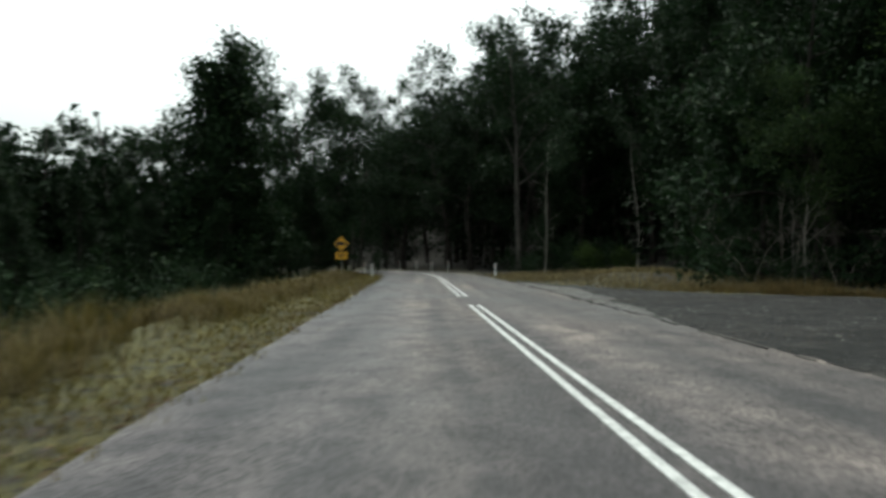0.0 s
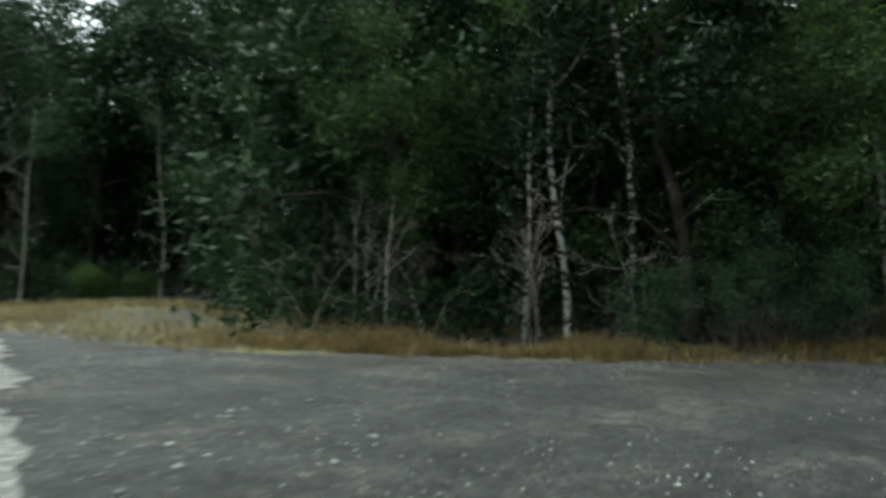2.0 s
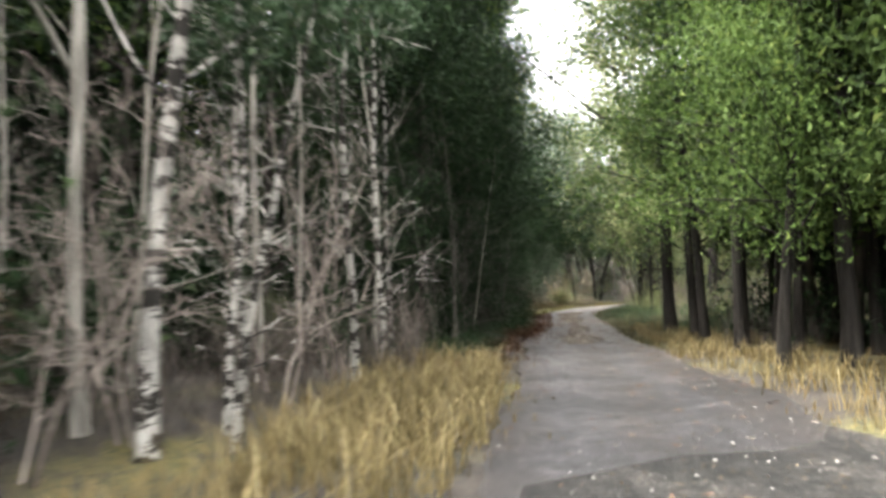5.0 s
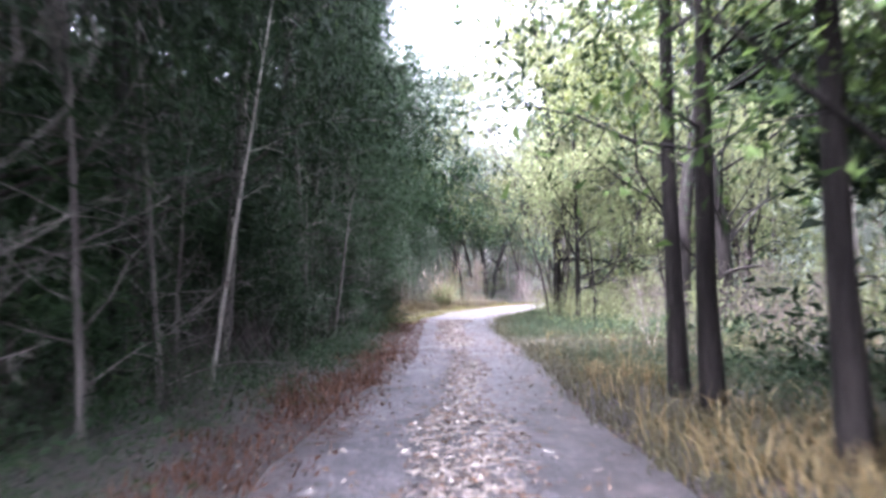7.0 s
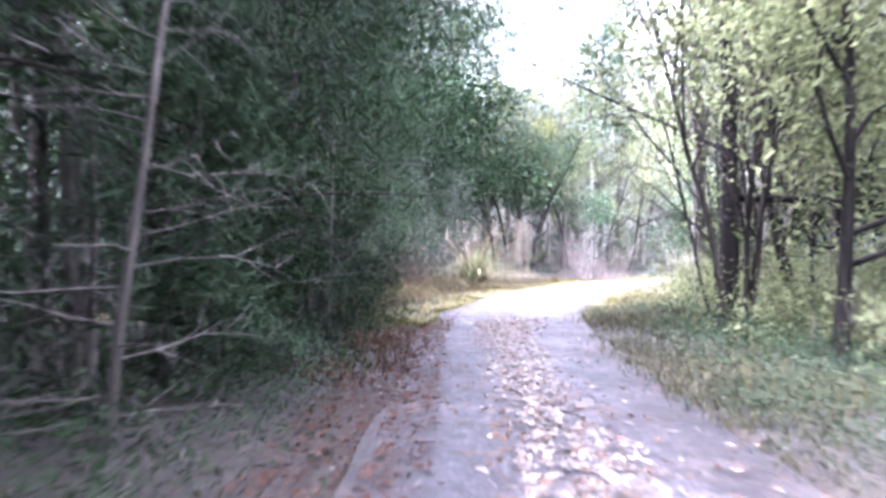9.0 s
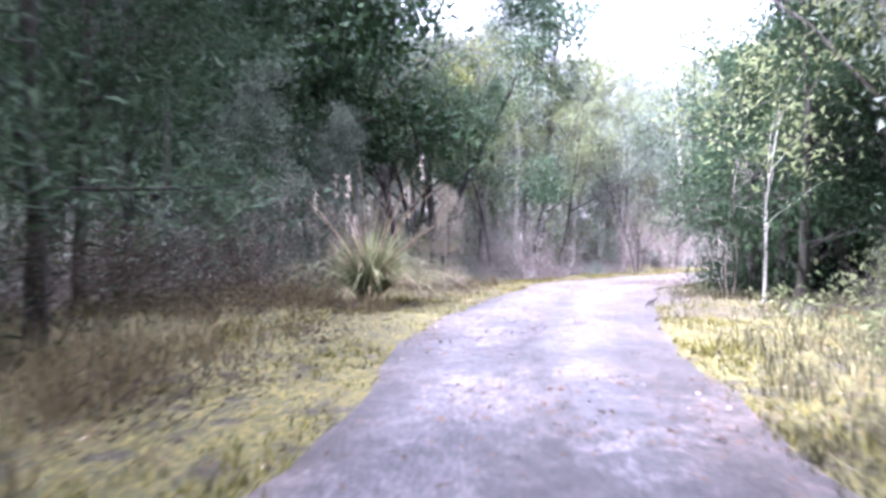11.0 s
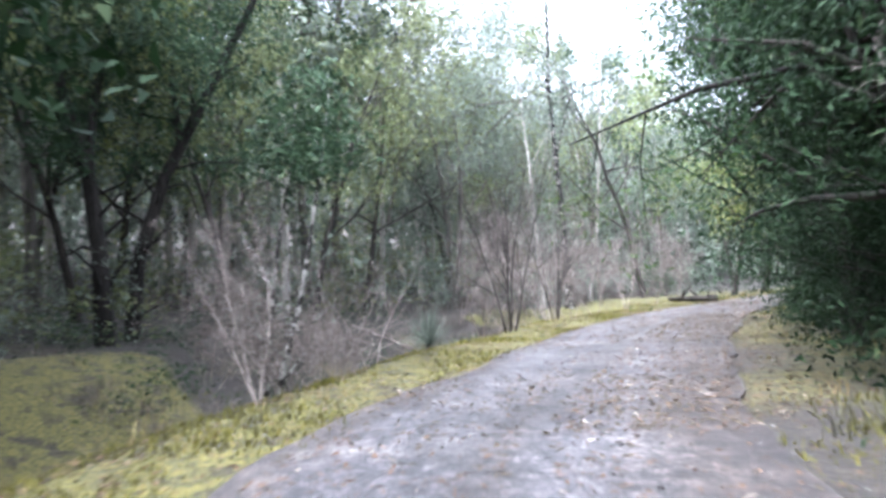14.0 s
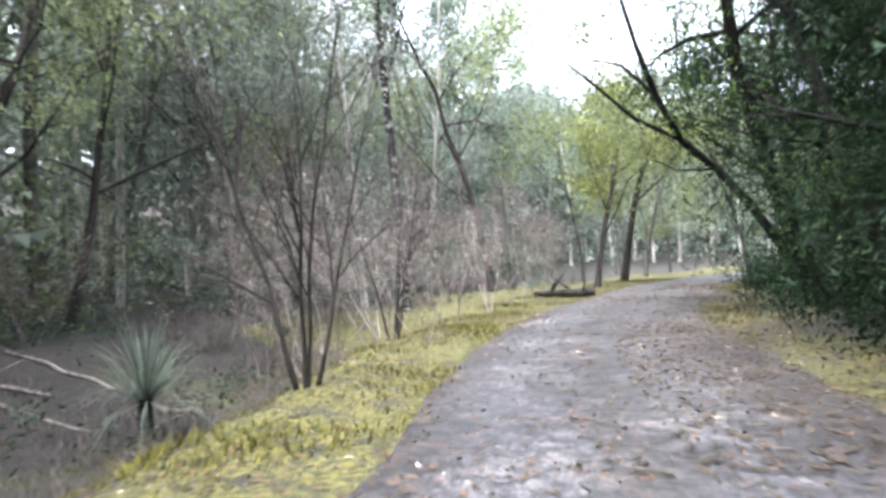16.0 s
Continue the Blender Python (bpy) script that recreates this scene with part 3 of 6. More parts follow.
GUMS = [Tree("gum_tree", "gum", 10 + i, M_BARK_GREY, M_LEAF_GUM, "tall grey-barked gum tree with grey-green foliage", "tree", "forest gums", h=(21, 24, 18, 22)[i]) for i in range(4)]
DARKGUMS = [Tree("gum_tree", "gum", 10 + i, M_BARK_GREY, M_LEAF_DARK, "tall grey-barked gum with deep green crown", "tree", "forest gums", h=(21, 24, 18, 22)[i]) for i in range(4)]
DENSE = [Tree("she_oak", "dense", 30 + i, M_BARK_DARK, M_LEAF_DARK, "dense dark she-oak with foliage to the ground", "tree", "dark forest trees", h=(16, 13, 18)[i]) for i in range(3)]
GREENS = [Tree("forest_tree", "spread", 50 + i, M_BARK_DARK, M_LEAF_GREEN, "dark-limbed spreading tree with green leaves", "tree", "spreading trees", h=(12, 10, 14)[i]) for i in range(3)]
GREYS = [Tree("wattle_tree", "spread", 60 + i, M_BARK_DARK, M_LEAF_GUM, "dark-limbed wattle tree with olive foliage", "tree", "spreading trees", h=(13, 11, 15)[i]) for i in range(3)]
POLES = [Tree("sapling", "pole", 70 + i, (M_BARK_PALE, M_BARK_BAND)[i % 2], M_LEAF_GUM, "thin pale sapling with bare dead side branches", "tree", "pale saplings", h=(11, 9, 12, 7)[i]) for i in range(4)]
SHRUBS = [Tree("shrub", "shrub", 80 + i, M_BARK_DARK, M_LEAF_GREEN if i % 2 else M_LEAF_GUM, "leafy green shrub under the trees", "shrub", "understorey shrubs", h=(3.2, 2.2, 4.4)[i]) for i in range(3)]
SAGES = [Tree("wattle_tree", "spread", 160 + i, M_BARK_GREY, M_LEAF_HAZY_SAGE if i < 2 else M_LEAF_OLIVE, "slender grey-green wattle with open airy crown", "tree", "airy trees", h=(14, 17, 13)[i], leaf=(5600, 0.5, 0.24, 0.57, 0.4)) for i in range(3)]
THIN = [Tree("thin_wattle", "spread", 170 + i, M_BARK_BLACK, M_LEAF_OLIVE, "dark slender tree, sparse olive leaves, many bare twigs", "tree", "airy trees", h=(11, 13)[i], r=0.11, lean=0.02, wob=(0.05, 0.32, 0.35, 0.3), kids=(16, 6, 3), bare=(0.12, 0.15, 0.2), angle=(58, 46, 40), ratio=(0.28, 0.5, 0.5), leaf=(7800, 0.4, 0.22, 0.5, 0.3)) for i in range(2)]
TWIGGY = [Tree("dry_shrub", "twiggy", 90 + i, M_TWIG, M_LEAF_BROWN, "grey-brown twiggy shrub, nearly leafless", "shrub", "dry shrubs", h=(2.6, 3.4, 1.8)[i]) for i in range(3)]

rng = np.random.default_rng(5)


def scatter(n, box, lo, hi, gap, taken, test=None):
    out = []
    x0, y0, x1, y1 = box
    cand = np.column_stack([rng.uniform(x0, x1, n * 14), rng.uniform(y0, y1, n * 14)])
    c = clearance(cand)
    for p, k in zip(cand, c):
        if len(out) >= n:
            break
        if not lo <= k <= hi or (test and not test(p)):
            continue
        if any((p[0] - q[0]) ** 2 + (p[1] - q[1]) ** 2 < gap * gap for q in taken):
            continue
        out.append(p)
        taken.append(p)
    return out


TAKEN = []


def wide(kinds, pts, lo=0.8, hi=1.2):
    for p in pts:
        kinds[int(rng.integers(0, len(kinds)))].put(p[0], p[1], rng.uniform(0, 360), rng.uniform(lo, hi))


def at(tree, x, y, turn=0.0, scale=1.0, tilt=(0, 0), label=""):
    TAKEN.append(np.array([x, y]))
    return tree.put(x, y, turn, scale, tilt, label)


# kinds that stand once or a few times
BANDED = Tree("paperbark", "pole", 101, M_BARK_BAND, M_LEAF_GREEN, "slender white trunk blotched black, bare side twigs", "tree", "blotched trunks", h=13, r=0.1, taper=0.3, kids=(16, 4), bare=(0.25, 0.25), leaf=(1530, 0.45, 0.2, 0.4, 0.4))
BANDED_DARK = Tree("paperbark", "pole", 103, M_BARK_CHAR, M_LEAF_GREEN, "dark blotched trunk with grey dead branches", "tree", "blotched trunks", h=12, r=0.12, taper=0.3, kids=(14, 4), ratio=(0.24, 0.5), leaf=(1530, 0.5, 0.2, 0.4, 0.4))
FORKED = Tree("forked_sapling", "pole", 107, M_BARK_PALE, M_LEAF_GREEN, "pale forked sapling with stiff upright limbs", "tree", "pale saplings", h=9, r=0.085, kids=(7, 4), bare=(0.3, 0.3), angle=(26, 40), ratio=(0.5, 0.3), thin=(0.7, 0.5), leaf=(510, 0.3, 0.18, 0.4, 0.4))
DEADWOOD = [Tree("dead_tree", "dead", 110 + i, (M_BARK_CHAR, M_BARK_PALE)[i], None, "bare dead gum with bleached forked limbs", "tree", "dead trees", h=(17, 14)[i], r=(0.17, 0.12)[i], lean_to=(0.0, 0.0), wob=(0.035, 0.16, 0.2)) for i in range(2)]
ARCHED = Tree("twin_dark_tree", "spread", 125, M_BARK_BLACK, M_LEAF_GUM, "thick dark trunk with arching bare lower limbs", "tree", "spreading trees", h=13, r=0.24, lean=0.02, wob=(0.04, 0.16, 0.25, 0.25), kids=(24, 5, 3), bare=(0.1, 0.3, 0.3), angle=(64, 40, 40), ratio=(0.42, 0.42, 0.4), thin=(0.27, 0.5, 0.5), bend=(0.03, 0.07, 0.0, -0.02), leaf=(2200, 0.35, 0.18, 0.5, 0.3))
CONIFER = Tree("young_she_oak", "dense", 130, M_BARK_DARK, M_LEAF_SOFT, "young soft grey-green she-oak beside the track", "tree", "dark forest trees", h=6.5, r=0.09, ratio=(0.24, 0.42), leaf=(7140, 0.2, 0.22, 0.2, -0.3))
PALE_DRY = Tree("dry_sapling", "dense", 133, M_TWIG, M_LEAF_STRAW, "pale straw-brown half-dead young she-oak", "shrub", "dry shrubs", h=3.3, r=0.035, kids=(26, 5), ratio=(0.27, 0.4), leaf=(4500, 0.12, 0.1, 0.3, -0.3), minr=0.004)
STEMMY = Tree("stemmed_shrub", "twiggy", 143, M_BARK_DARK, M_LEAF_BROWN, "small dark-stemmed tree with a haze of bare brown twigs", "shrub", "dry shrubs", h=4.4, r=0.042, stems=4, splay=0.24, kids=(9, 6, 4), bare=(0.22, 0.15, 0.15), angle=(28, 30, 34), ratio=(0.42, 0.5, 0.5), wob=(0.06, 0.1, 0.15, 0.2), leaf=(2600, 0.2, 0.05, 0.3, -0.5), minr=0.004)
WATTLE = Tree("yellow_wattle", "spread", 145, M_BARK_DARK, M_LEAF_YELLOW, "bright yellow-green wattle in light", "tree", "spreading trees", h=10)
HEDGE = [Tree("thicket_tree", "dense", 150 + i, M_BARK_DARK, M_LEAF_DARK, "dark thicket tree with dense low foliage by track", "tree", "dark forest trees", h=(7, 9)[i], r=0.12, kids=(30, 6), ratio=(0.3, 0.45), leaf=(14000, 0.3, 0.2, 0.22, 0.1)) for i in range(2)]
OVERHANG = Tree("overhanging_tree", "spread", 160, M_BARK_BLACK, M_LEAF_GREEN, "large dark tree whose limbs arch over the track", "tree", "spreading trees", h=13, r=0.26, kids=(11, 6, 4), bare=(0.18, 0.3, 0.2), angle=(60, 42, 40), ratio=(0.6, 0.42, 0.45), leaf=(8840, 0.34, 0.15, 0.42, 0.3))

OLIVE = [Tree("olive_tree", "spread", 180 + i, M_BARK_DARK, M_LEAF_OLIVE, "light olive-green leafy tree with dark trunk", "tree", "airy trees", h=(13, 15)[i], leaf=(6600, 0.45, 0.24, 0.57, 0.3)) for i in range(2)]

BROAD = Tree("overhanging_tree", "spread", 163, M_BARK_BLACK, M_LEAF_MID, "broad dark tree whose crown roofs the track", "tree", "spreading trees", h=14, r=0.26, kids=(13, 6, 3), bare=(0.52, 0.3, 0.2), angle=(60, 42, 40), ratio=(0.55, 0.45, 0.45), lean_to=(0.22, 0.22), leaf=(16000, 0.4, 0.16, 0.5, 0.3))

SOLO = Tree("she_oak", "dense", 39, M_BARK_DARK, M_LEAF_DARK, "tall dark she-oak standing alone above the grass", "tree", "dark forest trees", h=15.2, r=0.25, kids=(60, 5), ratio=(0.27, 0.42), shape=lambda t: 1.1 - 0.55 * t, leaf=(20000, 0.5, 0.55, 0.5, -0.4))

# the third takes the paler gum leaf: lit foliage put into its colour
NEEDLE = [Tree("she_oak", "dense", 200 + i, M_BARK_DARK, (M_LEAF_DARK, M_LEAF_DARK, M_LEAF_GUM)[i], "dark feathery she-oak close beside the track", "tree", "dark forest trees", h=(16, 18, 14)[i], r=0.12, kids=(44, 5), bare=(0.1, 0.2), ratio=(0.19, 0.45), top=0.12, leaf=(19000, 0.34, 0.3, 0.15, 0.1)) for i in range(3)]
TALLNEEDLE = [Tree("she_oak", "dense", 205 + i, M_BARK_GREY, M_LEAF_DARK, "tall she-oak with clear grey trunk and high feathery crown", "tree", "dark forest trees", h=(17, 15)[i], r=0.11, kids=(34, 4), bare=(0.27, 0.2), ratio=(0.24, 0.45), leaf=(14000, 0.36, 0.38, 0.18, -0.2)) for i in range(2)]
DEADPOLE = [Tree("dead_sapling", "pole", 210 + i, M_BARK_GREY, None, "grey dead sapling bristling with bare branches", "tree", "dead saplings", h=(8, 6.5)[i], r=0.05, kids=(26, 5), bare=(0.08, 0.2), ratio=(0.2, 0.5), leaf=None) for i in range(2)]

LEAFY = [Tree("leafy_tree", "dense", 220 + i, M_BARK_BLACK, M_LEAF_GREEN, "yellow-green leafy tree with foliage down to the grass", "tree", "leafy trees", h=(10, 8)[i], r=0.13, kids=(30, 6), bare=(0.28, 0.2), angle=(58, 45), ratio=(0.27, 0.45), leaf=(9000, 0.42, 0.24, 0.5, 0.3)) for i in range(2)]


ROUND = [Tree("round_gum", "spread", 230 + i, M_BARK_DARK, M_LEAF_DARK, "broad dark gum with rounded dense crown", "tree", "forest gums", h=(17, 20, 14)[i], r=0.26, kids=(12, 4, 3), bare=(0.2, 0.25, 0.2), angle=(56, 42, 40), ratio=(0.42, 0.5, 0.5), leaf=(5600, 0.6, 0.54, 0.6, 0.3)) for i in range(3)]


PALEBARE = [Tree("bare_sapling", "twiggy", 270 + i, M_TWIG, None, "pale bare sapling with many spreading dead twigs", "shrub", "dead saplings", h=(4.2, 3.4)[i], r=0.032, stems=2, splay=0.3, kids=(9, 5, 3), bare=(0.18, 0.15, 0.15), angle=(52, 40, 38), ratio=(0.36, 0.5, 0.5), bend=(0.05, 0.04, 0.02, 0.02), leaf=None, minr=0.005) for i in range(2)]


def off_rise(q):
    """Keeps the open grass rise beyond the turn-off free."""
    return not (q[1] < 53 and q[1] > 22 and q[0] < 4.4 + (q[1] - 11) * 0.38)


# beyond the main road's verge
at(SOLO, -14.2, 50, 20, 1.1)
for x, y, k, q in ((-16.4, 41, 1, 0.62), (-14.2, 45, 1, 0.6), (-19, 37.5, 1, 0.66), (-21.5, 33, 1, 0.66), (-18.5, 31, 1, 0.5), (-23, 28, 1, 0.6)):
    at(DENSE[k], x, y, 57.0 * y, q)
for x, y, q in ((-13.4, 67.0, 0.92), (-10.6, 69.5, 0.8), (-17.0, 64.0, 0.85)):
    at(ROUND[1], x, y, 29.0 * y, q)
for x, y, k, q in ((-19, 57, 2, 0.75), (-24, 53, 2, 0.86), (-29, 50, 2, 0.8), (-10.5, 61, 2, 0.6), (-8.6, 67, 2, 0.7), (-33, 47, 2, 0.78), (-38, 43, 2, 0.78), (-6, 99, 0, 0.9), (0, 100, 1, 0.9), (5, 97, 0, 1.0), (-12, 101, 0, 0.95), (-17, 104, 1, 0.9), (-26, 62, 0, 0.78), (-35, 56, 0, 0.76), (-16, 72, 0, 0.8)):
    at(ROUND[k], x, y, rng.uniform(0, 360), q)
for x, y, k, s in ((-9.5, 57, 1, 0.72), (-12, 56, 1, 0.8), (-20, 46, 1, 0.7), (-25, 42, 1, 0.8), (-31, 44, 0, 0.8)):
    at(DENSE[k], x, y, rng.uniform(0, 360), s)
for x, y, s in ((-13, 53.5, 1.0), (-17.5, 47.5, 1.2), (-9.3, 54, 0.7), (-22, 45, 1.2), (-26, 39.5, 1.1), (-24, 36, 1.0), (-28, 33, 1.1)):
    at(SHRUBS[0], x, y, rng.uniform(0, 360), s)
for x, y, k, q in ((-4, 97, 1, 1.0), (2.5, 94, 0, 1.0), (-10, 102, 3, 1.05), (-15, 96, 1, 0.95), (8, 90, 3, 1.0), (-9, 84, 2, 0.95), (-22, 80, 3, 0.9)):
    at(DARKGUMS[k], x, y, rng.uniform(0, 360), q)
wide(DARKGUMS[:2], scatter(4, (0, 88, 26, 118), 4, 40, 4.0, TAKEN), 0.8, 1.0)

# beyond the turn-off
for x, y, k, q in ((4.5, 74, 0, 0.9), (9.5, 70, 1, 0.95), (14.5, 66, 0, 1.0), (19.5, 60, 1, 1.0), (12.5, 77, 1, 1.1), (20, 70, 0, 1.15), (25, 62, 1, 1.1), (24.5, 53, 0, 1.0), (22.5, 46, 2, 1.1), (27.5, 46, 1, 1.1), (21, 39.5, 0, 0.95), (26, 38, 1, 1.0), (19.5, 33.5, 2, 1.0), (24, 31, 0, 1.0), (30, 33, 1, 1.0), (17, 28.5, 2, 0.9), (22, 26.5, 2, 1.0), (30.5, 41, 0, 1.2), (30, 54, 1, 1.2), (2.5, 82, 1, 0.95), (-3, 90, 0, 0.95), (8, 84, 0, 1.2)):
    at(ROUND[k], x, y, rng.uniform(0, 360), q)
for x, y, q in ((14, 84, 1.15), (20, 80, 1.2), (26, 76, 1.2), (31, 70, 1.2), (10, 92, 1.15), (18, 92, 1.25), (25, 88, 1.25), (33, 82, 1.2), (4, 96, 1.15), (16, 73, 1.05), (22, 64, 1.1), (28, 58, 1.1)):
    at(ROUND[1], x, y, 37.0 * x, q)
at(DARKGUMS[0], 7.9, 61, 40, 1.0, label="old spreading gum with low pale limbs")
at(POLES[2], 9.2, 55.5, 10, 1.0)
at(POLES[0], 16.1, 53.4, 200, 1.05)
at(SHRUBS[1], 12.3, 55, 0, 0.95, label="rounded dark shrub beyond the grass")
at(SHRUBS[1], 15.3, 54.2, 90, 0.85, label="rounded dark shrub beyond the grass")
at(SHRUBS[1], 13.7, 57, 150, 0.9, label="rounded dark shrub beyond the grass")
at(POLES[1], 14.8, 28.0, 30, 0.5, label="pale crooked sapling with bare white side limbs")
at(FORKED, 14.2, 26.2, 140, 0.45)
at(BANDED, 18.2, 23.5, 60, 1.0)
at(POLES[3], 18.9, 25.3, 10, 1.0)
at(POLES[1], 17.4, 24.4, 210, 0.9)
at(BANDED_DARK, 19.5, 22.8, 0, 1.0, (4.5, 3))
at(DENSE[1], 14.9, 31, 80, 0.9)
at(ROUND[2], 20.8, 21.6, 200, 0.8, label="dark broad-leafed tree hanging over the gravel apron")
at(DENSE[1], 24.6, 20.6, 20, 0.7)
at(DENSE[1], 23.5, 23.5, 0, 1.0)
at(DENSE[0], 27, 22.5, 0, 0.95)
for x, y, k, s in ((17.6, 20.9, 0, 0.6), (19.3, 19.6, 2, 0.62), (21.6, 18.9, 0, 0.7), (22.6, 20.4, 2, 0.8)):
    at(SHRUBS[k], x, y, rng.uniform(0, 360), s)
BRACKEN = [Tree("dead_bracken", "twiggy", 96 + i, M_TWIG, M_BRACKEN, "dull brown dead bracken and twigs under saplings", "fern", "bracken", h=1.5, leaf=(2600, 0.2, 0.13, 0.4, 0.3)) for i in range(2)]
for x, y, k, s in ((26.3, 18.9, 0, 0.7), (27.4, 19.6, 1, 0.85), (25.2, 19.8, 0, 0.7), (28.2, 20.2, 1, 1.1)):
    at(BRACKEN[k], x, y, rng.uniform(0, 360), s)
at(BANDED, 28.85, 17.75, 250, 1.0, (0, -4))
at(FORKED, 29.95, 18.85, 0, 1.05)
at(POLES[3], 29.0, 16.95, 80, 0.85)
at(POLES[3], 29.7, 17.2, 190, 0.9)
at(POLES[1], 31.4, 17.4, 60, 0.9)
at(POLES[2], 30.6, 20.3, 160, 1.0)
at(POLES[1], 34.8, 15.65, 0, 1.0, (0, 4))
at(POLES[0], 36.2, 15.9, 120, 0.9)
at(POLES[0], 33.2, 17.6, 250, 1.0)
at(POLES[3], 33.4, 16.1, 10, 1.2)
at(POLES[1], 37.6, 15.6, 300, 1.0)
at(POLES[2], 32.6, 19.4, 40, 1.0)
wide(POLES, scatter(6, (30, 17, 42, 34), 4.6, 11, 1.3, TAKEN), 0.8, 1.15)
wide(DENSE, scatter(14, (6, 18, 45, 66), 4.2, 11, 3.2, TAKEN, off_rise), 0.75, 1.05)
wide(DARKGUMS, scatter(6, (6, 30, 50, 80), 6, 22, 3.6, TAKEN, off_rise), 0.85, 1.1)
wide(GREENS + DENSE, scatter(7, (26, 18, 44, 30), 4.0, 9, 3.0, TAKEN), 0.85, 1.1)

for x, y, k, q in ((33, 22.5, 0, 1.15), (37, 21, 2, 1.0), (30, 24, 2, 1.05), (26, 25, 0, 1.1)):
    at(GREENS[k], x, y, rng.uniform(0, 360), q)

for x, y, k, q in ((34, 26.5, 0, 1.0), (38.5, 26, 2, 1.0), (42.5, 24.5, 0, 0.95), (46.5, 23.5, 1, 0.95), (36, 31, 1, 1.0), (44, 29.5, 1, 1.0), (50, 26, 0, 1.0), (55, 23, 1, 1.0)):
    at(ROUND[k], x, y, rng.uniform(0, 360), q)

for x, y, k, q in ((13.6, 27.0, 0, 0.9), (15.6, 26.2, 1, 1.0), (13.2, 28.6, 1, 0.9), (17.0, 23.6, 0, 0.9), (19.2, 22.2, 1, 1.0), (29.5, 18.1, 1, 1.0), (31.0, 16.9, 0, 1.0), (32.3, 17.2, 1, 1.1), (33.8, 16.5, 0, 0.95), (35.4, 16.3, 1, 1.1), (30.4, 19.2, 0, 1.1), (28.2, 18.6, 1, 0.9)):
    at(PALEBARE[k], x, y, rng.uniform(0, 360), q)

# leafy crowns over the apron's edge
LAYERED = [Tree("broad_leaf_tree", "spread", 300 + i, M_BARK_DARK, M_LEAF_MID, "green leafy tree with layered crown over dark limbs", "tree", "spreading trees", h=(9, 7.5)[i], r=0.13, kids=(14, 6, 3), bare=(0.32, 0.25, 0.2), angle=(66, 42, 40), ratio=(0.42, 0.5, 0.45), leaf=(7500, 0.34, 0.24, 0.55, 0.3)) for i in range(2)]
for x, y, k, q in ((15.6, 27.8, 0, 0.85), (24.2, 20.9, 1, 1.05), (21.4, 22.6, 1, 0.95)):
    at(LAYERED[k], x, y, rng.uniform(0, 360), q)
# wall of leafy trees on the far side of the track's mouth
MOUTH = [Tree("leafy_tree", "dense", 310 + i, M_BARK_BLACK, (M_LEAF_MID, M_LEAF_GREEN)[i], "olive-green leafy tree leaning its crown over the track", "tree", "leafy trees", h=(11, 9)[i], r=0.12, kids=(34, 6), bare=(0.24, 0.2), angle=(62, 45), ratio=(0.29, 0.45), shape=lambda t: 1.15 - 0.5 * t, leaf=(11500, 0.4, 0.16, 0.5, 0.3)) for i in range(2)]
for x, y, k, q in ((33.4, 9.0, 1, 0.9), (36.3, 8.3, 0, 1.0), (39.4, 7.7, 1, 1.05), (42.6, 7.3, 0, 1.05), (35.0, 6.2, 0, 1.1), (38.2, 5.0, 0, 1.15), (42.0, 4.2, 0, 1.15), (31.4, 6.6, 0, 1.0)):
    at(MOUTH[k], x, y, 47.0 * x, q)
for x, y, k, q in ((36.0, 0.5, 0, 1.0), (40.5, 0.0, 2, 0.9), (32.0, -0.5, 0, 0.95), (45.5, 0.5, 2, 0.8), (28.5, 3.0, 2, 0.8)):
    at(ROUND[k], x, y, rng.uniform(0, 360), q)
for x, y, q in ((31.0, 3.4, 0.9), (34.2, 3.0, 1.0), (37.4, 2.4, 1.0), (40.6, 1.8, 1.0), (44.0, 1.6, 0.95)):
    at(DENSE[1], x, y, 61.0 * x, q)
at(WATTLE, 112.5, -5.2, 80, 1.5)
for x, y, k, q in ((108.6, -5.4, 0, 1.0), (107.4, -11.6, 3, 0.95), (110.5, -8, 1, 0.9), (110.2, -16.4, 0, 1.0), (112.8, -19.4, 3, 1.0)):
    at(GUMS[k], x, y, 33.0 * x, q)
for x, y, k, q in ((83.2, -17.2, 0, 1.05), (87.2, -22.4, 1, 1.0), (79.6, -14.8, 1, 0.9), (90.4, -28.6, 0, 1.0)):
    at(NEEDLE[k], x, y, 41.0 * x, q)

# first stretch of the track
for x, y, k, s in ((40.5, 16.0, 1, 1.15), (44.5, 16.2, 0, 1.1), (48.5, 14.6, 1, 1.2), (51.5, 15.2, 2, 1.0), (54.3, 12.6, 0, 1.05), (57.8, 11.2, 1, 1.1), (61.4, 10.2, 2, 1.15), (47, 17.5, 2, 0.9), (57, 16, 0, 1.0), (64.8, 9.4, 1, 0.95), (50.2, 14.0, 2, 1.1), (46.4, 14.2, 1, 1.15), (42.4, 14.8, 1, 1.1), (52.5, 17.5, 1, 1.1), (60.5, 13.5, 1, 1.2), (63.0, 9.9, 1, 1.25), (38, 18.5, 0, 0.95)):
    at(NEEDLE[k], x, y, rng.uniform(0, 360), s)
LEANER = Tree("dead_sapling", "pole", 217, M_BARK_PALE, None, "thin pale dead sapling leaning by the track", "tree", "dead saplings", h=6.6, r=0.034, lean_to=(-0.03, -0.155), kids=(9, 3), bare=(0.3, 0.3), ratio=(0.12, 0.5), wob=(0.015, 0.14, 0.2), leaf=None)
at(LEANER, 45.7, 13.05)
